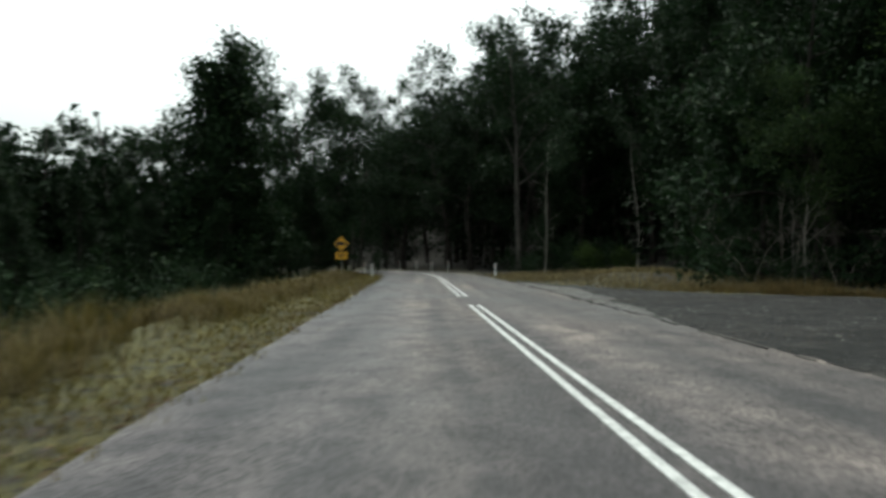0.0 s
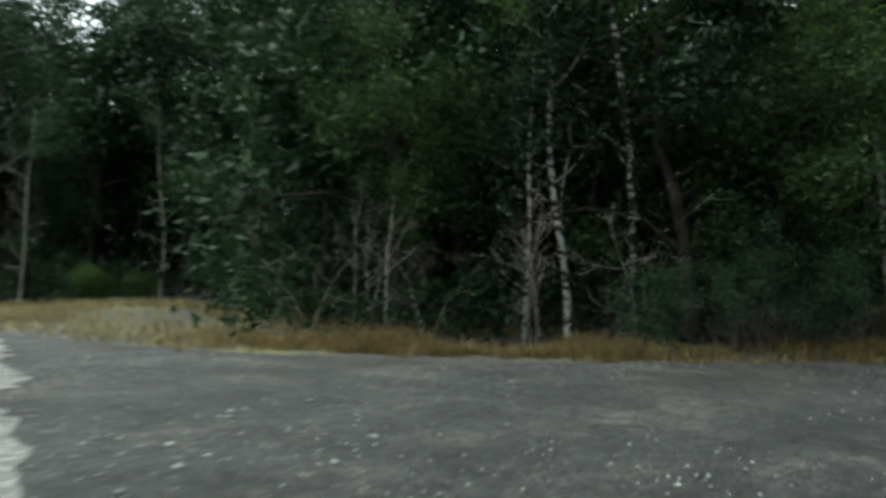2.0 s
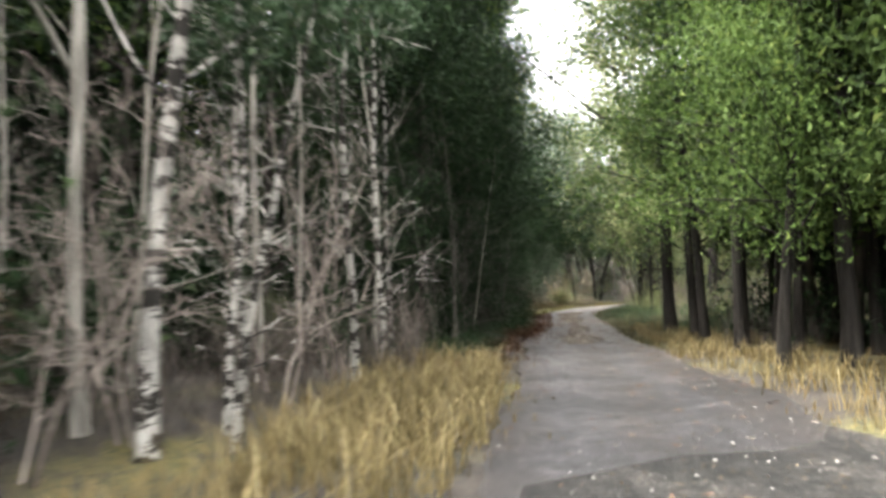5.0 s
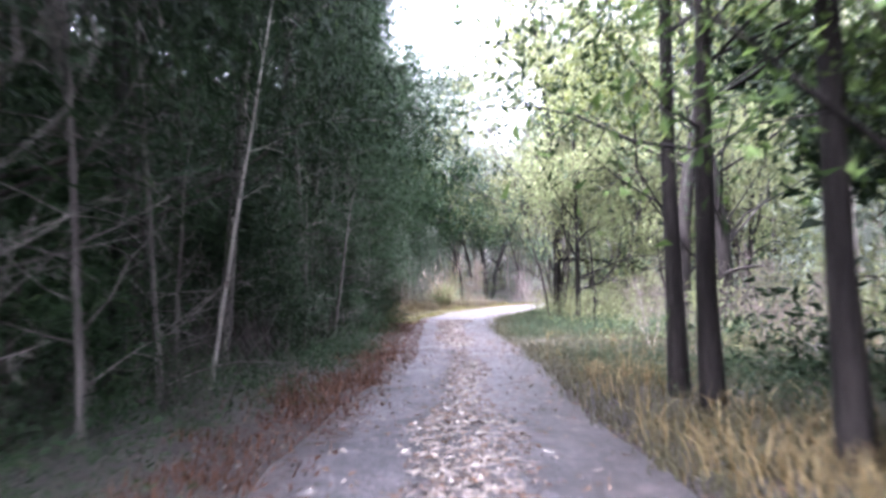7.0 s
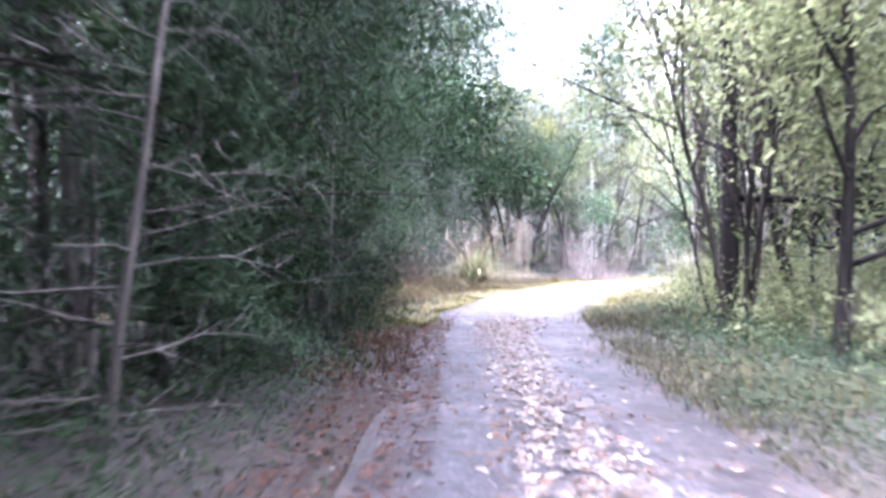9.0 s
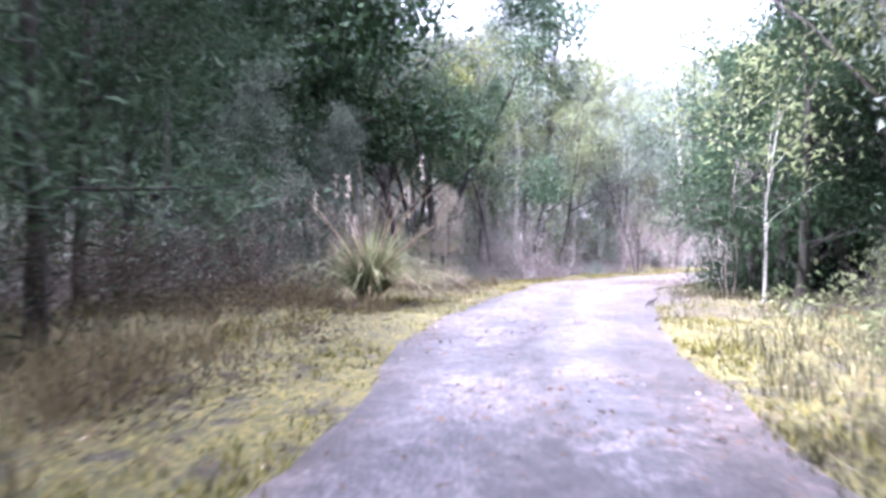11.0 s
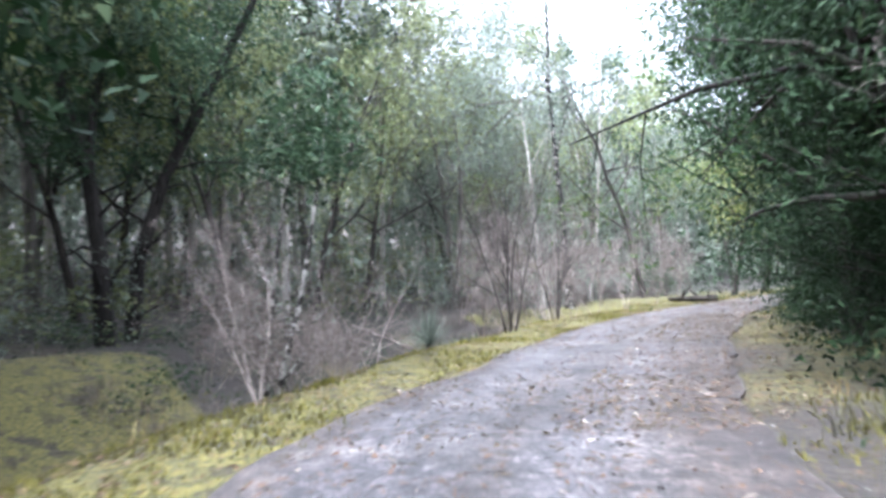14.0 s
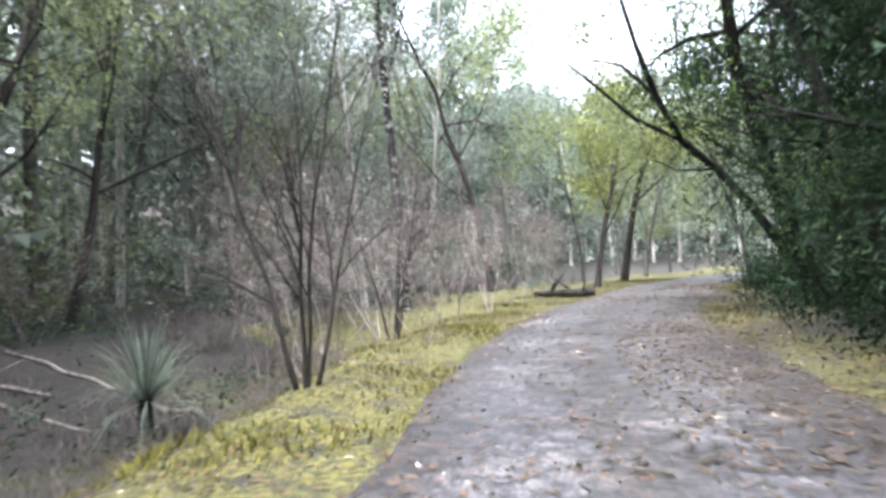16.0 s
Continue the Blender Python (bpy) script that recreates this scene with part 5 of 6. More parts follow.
def brush(label, n, box, lo, hi, material, seed, tall, per=60, test=None, width=0.008):
    """Low heaps of fine bare twigs."""
    r = np.random.default_rng(seed)
    pts, c = sown(n, box, lo, hi, seed + 1, test)
    pts = pts[wave(pts * 0.9 + 3) > -0.45]
    m = len(pts) * per
    w = np.repeat(r.uniform(0.25, 0.75, len(pts)), per)[:, None]
    h = np.repeat(tall * r.uniform(0.4, 1.0, len(pts)), per)
    base = np.repeat(pts, per, 0) + r.normal(size=(m, 2)) * w * 0.5
    z = np.repeat(height(pts), per)
    t = r.random(m) ** 1.3
    a = r.uniform(0, 2 * np.pi, m)
    lean = (np.stack([np.cos(a), np.sin(a)], 1) * r.uniform(0.1, 0.9, m)[:, None]) * h[:, None] * 0.6
    s = np.stack([-np.sin(a), np.cos(a)], 1) * width
    low = np.column_stack([base, z + t * h * 0.5 - 0.03])
    tip = np.column_stack([base + lean, z + t * h * 0.5 + h * r.uniform(0.15, 0.6, m)])
    e = np.column_stack([s, np.zeros(m)])
    g = Geo()
    g.loose(np.stack([low - e, low + e, tip], 1))
    return tagged(new("brushwood", g.mesh("brushwood", material)), label, "brushwood", "", "stuff")


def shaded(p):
    """The bare, needle-strewn verge under the she-oaks; its shade is partly in the ground colours."""
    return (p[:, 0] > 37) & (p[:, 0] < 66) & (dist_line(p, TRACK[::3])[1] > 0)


def outside_gully(p, r):
    bed = (p[:, 0] > 93) & (p[:, 0] < 105) & (p[:, 1] > -20) & (p[:, 1] < -8)
    return ~(bed | ((p[:, 0] > 86) & (p[:, 0] < 101) & (p[:, 1] > -8) & (p[:, 1] < 3)))


def right_of_track(p, r):
    return dist_line(p, TRACK[::3])[1] < 0


def rise_free(p, r):
    return np.array([off_rise(q) for q in p])


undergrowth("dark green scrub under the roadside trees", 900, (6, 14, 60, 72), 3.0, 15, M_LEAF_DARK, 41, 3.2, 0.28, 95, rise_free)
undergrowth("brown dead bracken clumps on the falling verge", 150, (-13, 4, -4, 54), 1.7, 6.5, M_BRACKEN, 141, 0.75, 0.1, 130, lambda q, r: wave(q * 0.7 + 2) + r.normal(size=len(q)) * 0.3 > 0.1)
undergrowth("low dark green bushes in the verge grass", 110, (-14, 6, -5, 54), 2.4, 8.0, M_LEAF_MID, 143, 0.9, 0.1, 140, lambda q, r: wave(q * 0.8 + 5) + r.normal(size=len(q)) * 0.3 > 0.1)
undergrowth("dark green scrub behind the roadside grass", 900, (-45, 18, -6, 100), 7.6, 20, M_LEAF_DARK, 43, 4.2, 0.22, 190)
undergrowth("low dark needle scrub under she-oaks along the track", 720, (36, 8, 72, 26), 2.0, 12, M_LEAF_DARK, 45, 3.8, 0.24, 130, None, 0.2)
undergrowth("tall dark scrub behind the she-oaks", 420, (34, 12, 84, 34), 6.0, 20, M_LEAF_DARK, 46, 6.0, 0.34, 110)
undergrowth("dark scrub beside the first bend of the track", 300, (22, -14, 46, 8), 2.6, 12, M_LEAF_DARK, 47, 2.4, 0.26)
undergrowth("grey-green low scrub among the slender trees", 420, (44, -24, 76, 4), 2.6, 16, M_LEAF_OLIVE, 48, 2.2, 0.2)
undergrowth("grey-green bushes on the inside of the bend", 150, (54, -3, 80, 4), 2.2, 7, M_LEAF_OLIVE, 50, 2.6, 0.16, 220, right_of_track)
undergrowth("olive scrub between the dry bushes", 900, (66, -50, 122, 20), 6.0, 17, M_LEAF_HAZY_SAGE, 51, 3.2, 0.18, 180, outside_gully)
undergrowth("dark scrub below the forest trees", 500, (84, -34, 130, 16), 11, 22, M_LEAF_OLIVE, 61, 4.5, 0.22, 150)
undergrowth("low grey-green ferns in the gully", 60, (92, -22, 108, -5), 5.0, 14, M_LEAF_GUM, 55, 1.2, 0.12, 150)
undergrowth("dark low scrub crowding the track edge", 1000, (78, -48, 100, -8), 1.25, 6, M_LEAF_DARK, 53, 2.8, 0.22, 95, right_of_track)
brush("dry brown brushwood beside the track", 900, (80, -48, 122, 12), 4.8, 13, M_LEAF_BROWN, 63, 1.3, 90, lambda q, r: outside_gully(q, r) & ((q[:, 0] > 91) | (q[:, 1] > 3) | (clearance(q) > 7)))
brush("tangle of fine dead sticks in the gully", 700, (90, -22, 108, -5), 2.4, 13, M_LEAF_BROWN, 57, 0.7, 40)
brush("dead twigs under the slender trees", 220, (44, -24, 74, 4), 2.0, 12, M_LEAF_BROWN, 65, 1.6, 70)
brush("dead bare twigs below the she-oaks", 300, (34, 8, 66, 24), 1.2, 8, M_BARK_DARK, 67, 1.6, 60, None, 0.007)
brush("dry twigs below the pale saplings", 240, (20, 15, 40, 26), 1.5, 8, M_LEAF_BROWN, 69, 2.2, 60)
brush("rust-red dead fern at the track edge", 1100, (36, 6, 63, 16), 0.0, 1.1, M_RUST, 71, 0.3, 46, lambda q, r: dist_line(q, TRACK[::3])[1] > 0, 0.012)


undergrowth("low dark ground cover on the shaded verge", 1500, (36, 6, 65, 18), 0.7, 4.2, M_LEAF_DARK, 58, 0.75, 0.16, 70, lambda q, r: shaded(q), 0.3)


undergrowth("soft green ferns among the slender trees", 900, (42, -6, 65, 7), 0.3, 6, M_LEAF_GUM, 111, 0.85, 0.13, 110, lambda q, r: right_of_track(q, r) & (wave(q * 0.9 + 5) > -0.55), 0.3)
undergrowth("heaped brown dead bracken behind the tussock", 130, (70, 4.4, 84, 9), 3.2, 8, M_BRACKEN, 113, 2.8, 0.1, 210)
undergrowth("dull olive-brown bracken beside the dry saplings", 120, (82.4, -1.5, 90, 3.5), 1.3, 4.2, M_BRACKEN, 145, 0.7, 0.08, 130, lambda q, r: (dist_line(q, TRACK[::3])[1] > 0) & (wave(q * 1.6 + 1) > -0.2))
undergrowth("low straw-brown bracken on the mossy verge", 330, (66, -2, 86, 8), 0.9, 4.5, M_BRACKEN, 115, 0.75, 0.1, 110, lambda q, r: (dist_line(q, TRACK[::3])[1] > 0) & (wave(q * 1.4) > -0.1))


# ---- grass, litter, stones ----
def blades(name, pts, hgt, width, material, label, seed, per=9, spread=0.12, arch=0.5):
    """Tufts of bent blades at the given points."""
    r = np.random.default_rng(seed)
    n = len(pts) * per
    base = np.repeat(np.asarray(pts), per, 0) + r.normal(size=(n, 2)) * spread
    z = height(base)
    z = np.where(clearance(base) < 0.02, np.maximum(z, 0.0), z)
    h = np.repeat(hgt, per) * r.uniform(0.5, 1.15, n)
    a = r.uniform(0, 2 * np.pi, n)
    out = np.stack([np.cos(a), np.sin(a)], 1)
    side = np.stack([-out[:, 1], out[:, 0]], 1)
    k = (r.uniform(0.1, 1.0, n) * arch * h)[:, None]
    w = (width * r.uniform(0.6, 1.3, n))[:, None]
    b3 = np.column_stack([base, z - 0.02])
    m3 = np.column_stack([base + out * k * 0.35, z + h * 0.6])
    t3 = np.column_stack([base + out * k, z + h * r.uniform(0.75, 1.0, n)])
    s3 = np.column_stack([side * w, np.zeros(n)])
    v = np.stack([b3 - s3, b3 + s3, m3 + s3 * 0.8, m3 - s3 * 0.8, t3], 1).reshape(-1, 3)
    i = np.arange(n)[:, None] * 5
    g = Geo()
    g.v.append(v)
    g.f.extend(map(tuple, (i + np.array([[0, 1, 2, 3]])).tolist()))
    g.f.extend(map(tuple, (i + np.array([[3, 2, 4]])).tolist()))
    g.k += n * 5
    return tagged(new(name, g.mesh(name, material)), label, "grass", "", "stuff")


def patchy(level):
    return lambda p, r: wave(p * 1.3 + 4) + r.normal(size=len(p)) * 0.35 > level


def moss(name, pts, material, label, seed, per=7):
    """A low turf of single short blades, tufted unevenly."""
    r = np.random.default_rng(seed)
    n = len(pts) * per
    base = np.repeat(np.asarray(pts), per, 0) + r.normal(size=(n, 2)) * 0.1
    h = (0.03 + 0.09 * np.clip(wave(base * 3.1) + r.normal(size=n) * 0.5, 0, 1)) * r.uniform(0.5, 1.2, n)
    z = height(base) - 0.01
    z = np.where(clearance(base) < 0.05, np.maximum(z, -0.01), z)
    a, w = r.uniform(0, 2 * np.pi, n), 0.006 + h * 0.06
    o = np.stack([np.cos(a), np.sin(a)], 1)
    q = np.stack([-o[:, 1], o[:, 0]], 1) * w[:, None]
    tip = base + o * (h * r.uniform(0.2, 1.6, n))[:, None]
    g = Geo()
    g.loose(np.stack([np.column_stack([base - q, z]), np.column_stack([base + q, z]), np.column_stack([tip, z + h])], 1))
    return tagged(new(name, g.mesh(name, material)), label, "grass", "", "stuff")


# grass beside the main road
M_GRASS_VERGE = leaf_material("olive_gold_grass", (0.022, 0.018, 0.005), (0.108, 0.086, 0.023), (0.3, 0.245, 0.1), 0.3)
p, c = sown(4200, (-16, 0, -2, 62), 1.5, 9.5, 1, patchy(-0.3))
blades("dry_grass", p, (0.22 + 0.35 * np.clip((c - 1.2) / 2, 0, 1)) * (1 + 0.55 * wave(p * 2.3)), 0.01, M_GRASS_VERGE, "olive-gold grass along the road verge", 2, 9, 0.24, 1.2)
p, c = sown(1900, (-16, 1, -2, 60), 1.8, 9.0, 101, lambda q, r: wave(q * 1.6 + 9) + r.normal(size=len(q)) * 0.4 > -0.75)
blades("tussock_grass", p, (0.36 + 0.24 * np.clip((c - 1.8) / 2, 0, 1)) * (1 + 0.6 * wave(p * 2.3)) * np.interp(p[:, 1], [12, 24], [1.55, 1.0]), 0.006, M_GRASS_VERGE, "tall olive-gold tussocks on the falling verge", 102, 46, 0.1, 0.9)
p, c = sown(1700, (-12, 1, -2, 50), 1.7, 7.0, 103, patchy(-0.35))
blades("tussock_grass", p, 0.55 + 0.3 * wave(p * 2.7), 0.005, M_GRASS_GOLD, "pale golden tussocks among the brown grass", 104, 36, 0.09, 1.1)
p, c = sown(2400, (-14, 0, -2, 62), 1.4, 8.0, 73, patchy(0.1))
blades("dry_grass", p, np.full(len(p), 0.5), 0.008, M_GRASS_DRY, "brown seeding grass heads above the verge", 74, 8, 0.3, 0.8)
p, c = sown(3600, (-7, 0, -2, 60), 0.0, 1.8, 3)
blades("verge_grass", p, np.full(len(p), 0.12), 0.009, M_GRASS_VERGE, "short olive-gold verge grass by the road", 4, 9, 0.2, 1.4)
p, c = sown(2600, (-7, 0, -2, 60), 0.0, 1.9, 75, patchy(0.0))
blades("verge_grass", p, np.full(len(p), 0.1), 0.009, M_GRASS_GREEN, "short yellow-green verge grass by the road", 76, 8, 0.2, 1.4)
# the rise beyond the turn-off
p, c = sown(4200, (4, 14, 26, 54), 0.1, 9, 5, lambda q, r: (q[:, 1] > 26) | (patchy(0.25)(q, r) & (r.random(len(q)) < 0.5)))
blades("dry_grass", p, 0.22 + 0.2 * np.clip(c / 2, 0, 1), 0.012, M_GRASS_GOLD, "golden dry grass on the low rise", 6, 7, 0.3, 1.2)
p, c = sown(2600, (4, 14, 26, 50), 0.0, 3, 7, patchy(-0.1))
blades("verge_grass", p, np.full(len(p), 0.16), 0.012, M_GRASS_GREEN, "yellow-green grass edging the gravel", 8, 8, 0.25, 1.2)
p, c = sown(1700, (18, 12, 36, 22), 0.25, 2.2, 77, lambda q, r: (patchy(-0.5)(q, r) & (q[:, 0] > 23.2)) & (q[:, 1] > 14.0 - (q[:, 0] - 26) * 0.18))
blades("tussock_grass", p, np.full(len(p), 0.6), 0.008, M_GRASS_GOLD, "long golden arching tussocks beside the track mouth", 78, 16, 0.1, 1.3)
p, c = sown(900, (24, 4, 46, 11), 0.2, 2.0, 79, patchy(-0.4))
blades("tussock_grass", p, np.full(len(p), 0.4), 0.008, M_GRASS_GOLD, "golden tussocks below the leafy trees", 80, 12, 0.12, 1.3)
p, c = sown(2600, (8, 16, 24, 30), 0.0, 2.6, 107, lambda q, r: (q[:, 1] < 29) & patchy(0.05)(q, r))
blades("tussock_grass", p, 0.17 + 0.12 * wave(p * 2.0) + 0.1 * np.clip(c, 0, 2), 0.006, M_GRASS_DRY, "rough brown-green tufts edging the gravel apron", 108, 22, 0.1, 1.3)
p, c = sown(420, (12, 19, 19, 26), 0.3, 2.2, 121, patchy(0.05))
blades("tussock_grass", p, 0.42 + 0.26 * wave(p * 1.9), 0.005, M_GRASS_DRY, "tall brown tussocks below the blotched trunks", 122, 44, 0.1, 0.9)
# thin dull grass under the slender trees
M_GRASS_DULL = leaf_material("dull_grass", (0.018, 0.018, 0.009), (0.066, 0.063, 0.032), (0.15, 0.138, 0.078), 0.3)
p, c = sown(30000, (38, -5, 67, 9), 0.0, 6.0, 131, lambda q, r: right_of_track(q, r) & (wave(q * 1.1 + 3) + r.normal(size=len(q)) * 0.4 > -0.7))
blades("verge_grass", p, 0.1 + 0.1 * np.clip(wave(p * 2.3) + 0.5, 0, 1.5), 0.007, M_GRASS_DULL, "dull olive grass and fern fronds below slender trees", 132, 6, 0.12, 1.6)
# along the track
p, c = sown(11000, (22, -20, 64, 18), 0.05, 2.6, 9, lambda q, r: patchy(-0.3)(q, r) & ~shaded(q) & ((q[:, 0] < 42) | (r.random(len(q)) < 0.45)))
blades("dry_grass", p, 0.1 + 0.28 * np.clip(c / 1.0, 0, 1), 0.007, M_GRASS_DRY, "dry tussock grass along the track edge", 10, 8, 0.2, 1.5)
p, c = sown(2600, (64, -50, 106, 18), 0.35, 3.2, 81, patchy(0.3))
blades("dry_grass", p, 0.08 + 0.2 * np.clip(c / 1.5, 0, 1), 0.006, M_GRASS_GOLD, "straw-coloured tufts on the mossy verge", 82, 9, 0.12, 1.8)
p, c = sown(150000, (62, -50, 108, 18), 0.0, 2.6, 11, lambda q, r: (wave(q * 0.9) + r.normal(size=len(q)) * 0.5 > -0.35 + 0.7 * ((dist_line(q, TRACK[::3])[1] < 0) & (q[:, 0] > 78))))
moss("verge_grass", p, M_GRASS_GREEN, "mossy yellow-green turf on the track verge", 12)
p, c = sown(480, (64, -4, 92, 9), 0.9, 5.0, 105, lambda q, r: (dist_line(q, TRACK[::3])[1] > 0) & patchy(-0.1)(q, r))
blades("tussock_grass", p, 0.42 + 0.2 * wave(p * 2.1), 0.005, M_GRASS_GOLD, "pale straw tussocks on the mossy bank", 106, 34, 0.09, 1.3)
p, c = sown(3200, (60, -12, 84, 4), 0.4, 5.0, 83, lambda q, r: right_of_track(q, r) & patchy(-0.3)(q, r))
blades("dry_grass", p, np.full(len(p), 0.3), 0.007, M_GRASS_DULL, "rough dull green grass beside the bend", 84, 10, 0.14, 1.5)


p, c = sown(30000, (64, -16, 100, 12), 1.8, 8.0, 23, lambda q, r: (dist_line(q, TRACK[::3])[1] > 0) & (wave(q * 0.8 + 2) + r.normal(size=len(q)) * 0.4 > -0.1))
moss("verge_grass", p, M_GRASS_GREEN, "mossy yellow-green bank beside the track", 24)
p, c = sown(2600, (64, 0, 88, 12), 1.5, 7.0, 25, patchy(-0.1))
blades("dry_grass", p, np.full(len(p), 0.55), 0.006, M_GRASS_GOLD, "straw-coloured bracken and grass on the bank", 26, 12, 0.2, 1.2)
p, c = sown(1500, (46, -16, 74, 4), 3.4, 14.0, 27, patchy(-0.1))
blades("dry_grass", p, np.full(len(p), 0.34), 0.007, M_GRASS_DRY, "golden grass in the clearing among slender trees", 28, 9, 0.3, 1.2)


def litter(name, pts, size, material, label, seed, lift=0.012):
    r = np.random.default_rng(seed)
    z = height(pts)
    z = np.where(clearance(pts) < 0.0, 0.022, z) + lift
    q = leaves(np.column_stack([pts, z]), r, len(pts), 0.0, size, 0.5, 0.0)
    mid = q.mean(1, keepdims=True)
    order = np.column_stack([pts, z])[:, None]
    q = (q - mid) * np.array([1, 1, 0.25]) + order
    g = Geo()
    g.loose(q)
    return tagged(new(name, g.mesh(name, material)), label, "litter", "", "stuff")


p, c = sown(300000, (24, -50, 106, 18), -1.9, 2.5, 13, lambda q, r: r.random(len(q)) < np.clip((q[:, 0] - 27) / 9, 0.12, 1) * (0.2 + 0.6 * (wave(q * 1.7) > 0.1) - 0.9 * shaded(q) * (clearance(q) > -0.2)) * np.where((clearance(q) > 0.12) & (q[:, 0] < 66), 0.3, 1.0))
litter("leaf_litter", p, 0.1, M_LITTER, "fallen brown leaves and bark on the track", 14)
p, c = sown(130000, (40, 2, 64, 16), -2.2, -0.3, 37, lambda q, r: r.random(len(q)) < np.clip((-1.0 - clearance(q) + 0.25 * wave(q * 2.2)) / 0.3, 0.03, 0.8))
litter("leaf_litter", p, 0.12, M_LITTER_PALE, "pale wet leaves heaped along the middle of the track", 38)
p, c = sown(50000, (40, 2, 64, 16), -2.2, 0.1, 39, lambda q, r: r.random(len(q)) < np.clip((-0.95 - clearance(q) + 0.3 * wave(q * 1.7 + 3)) / 0.3, 0.05, 0.7))
litter("leaf_litter", p, 0.11, M_LITTER, "brown leaves mixed into the pale litter", 40)
p, c = sown(60000, (40, 4, 64, 16), -0.45, 0.75, 41, lambda q, r: (dist_line(q, TRACK[::3])[1] > 0) & (wave(q * 1.9) + r.normal(size=len(q)) * 0.5 > -0.5))
litter("leaf_litter", p, 0.12, M_RUST, "rust-red fallen fronds along the track edge", 42, 0.03)
p, c = sown(120000, (80, -46, 104, -2), -1.9, 1.6, 35, lambda q, r: (r.random(len(q)) < 0.25 + 0.5 * (wave(q * 2.1 + 1) > 0.2)) & ((np.abs(clearance(q) + 0.8) > 0.5) | (r.random(len(q)) < 0.4)))
litter("leaf_litter", p, 0.08, M_LITTER, "brown leaf litter strewn along the last bend", 36)
p, c = sown(110000, (84, -42, 102, -6), -2.0, 1.2, 109, lambda q, r: (r.random(len(q)) < 0.2 + 0.5 * (wave(q * 1.3 + 6) > 0.0)) & (right_of_track(q, r) | (r.random(len(q)) < 0.35)))
litter("leaf_litter", p, 0.12, M_BRACKEN, "dark bark strips and sticks strewn over the last bend", 110)
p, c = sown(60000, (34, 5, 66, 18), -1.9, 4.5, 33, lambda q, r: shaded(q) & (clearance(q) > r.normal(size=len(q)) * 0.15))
litter("leaf_litter", p, 0.08, M_SHADE_NEEDLES, "brown fallen needles and bark, darkened for she-oak shade", 34)
p, c = sown(60000, (4, 8, 30, 40), -6, 1.5, 15, lambda q, r: (wave(q * np.array([0.5, 2.2]) + 2) + r.normal(size=len(q)) * 0.35 > 0.45) | (r.random(len(q)) < 0.06))
litter("leaf_litter", p, 0.07, M_BRACKEN, "scattered brown leaves and bark on dark gravel", 16)
p, c = sown(9000, (-6, 0, -2, 40), -0.1, 0.7, 17)
litter("leaf_litter", p, 0.11, M_RUST, "dead leaves along the ragged road edge", 18, 0.05)


# ---- roadside things ----
def guide_post(x, y, turn=0.0, scale=1.0):
    g = Geo()
    z = float(height(np.array([[x, y]]))[0])
    n = 7
    a = np.linspace(-1, 1, n)
    prof = [(0.055 * t, 0.016 * (1 - t * t)) for t in a]
    back = [(0.055 * t, 0.016 * (1 - t * t) - 0.008) for t in a[::-1]]
    ring = prof + back
    m = len(ring)
    v = [(px, -py, zz) for zz in (-0.2, 0.98, 1.03) for px, py in [(q[0] * (0.8 if zz > 1 else 1), q[1]) for q in ring]]
    f = [(k * m + i, k * m + (i + 1) % m, (k + 1) * m + (i + 1) % m, (k + 1) * m + i) for k in range(2) for i in range(m)]
    f.append(tuple(range(2 * m, 3 * m)))
    g.add(v, f)
    top = thing("guide_post", "white roadside guide post with small reflector", "road post", "guide posts")
    part("post", g, M_WHITE, top)
    h = Geo()
    h.box((-0.03, -0.026, 0.8), (0.03, -0.017, 0.9))
    part("reflector", h, M_RED, top, "red reflector")
    top.matrix_basis = pose(x, y, z, 0, 0, turn) @ Matrix.Diagonal((scale, scale, scale, 1))
    return top


first = guide_post(4.35, 47.2)
for x, y in ((-4.55, 54.0), (-6.2, 66.5), (2.0, 72), (0.35, 79), (-1.4, 83), (-3.6, 87)):
    copy_thing(first, pose(x, y, float(height(np.array([[x, y]]))[0]), 0, 0, 5))


def plate(g, corners, thick, front):
    n = len(corners)
    v = [(x, front, z) for x, z in corners] + [(x, front + thick, z) for x, z in corners]
    f = [tuple(range(n)), tuple(range(2 * n - 1, n - 1, -1))] + [(i, i + n, (i + 1) % n + n, (i + 1) % n) for i in range(n)]
    g.add(v, f)


def rounded(cx, cz, w, h, r, turn=0.0, k=4):
    out = []
    for sx, sz, a0 in ((1, 1, 0), (-1, 1, 90), (-1, -1, 180), (1, -1, 270)):
        for i in range(k + 1):
            a = radians(a0 + 90 * i / k)
            x, z = sx * (w / 2 - r) + r * math.cos(a), sz * (h / 2 - r) + r * math.sin(a)
            t = radians(turn)
            out.append((cx + x * math.cos(t) - z * math.sin(t), cz + x * math.sin(t) + z * math.cos(t)))
    return out


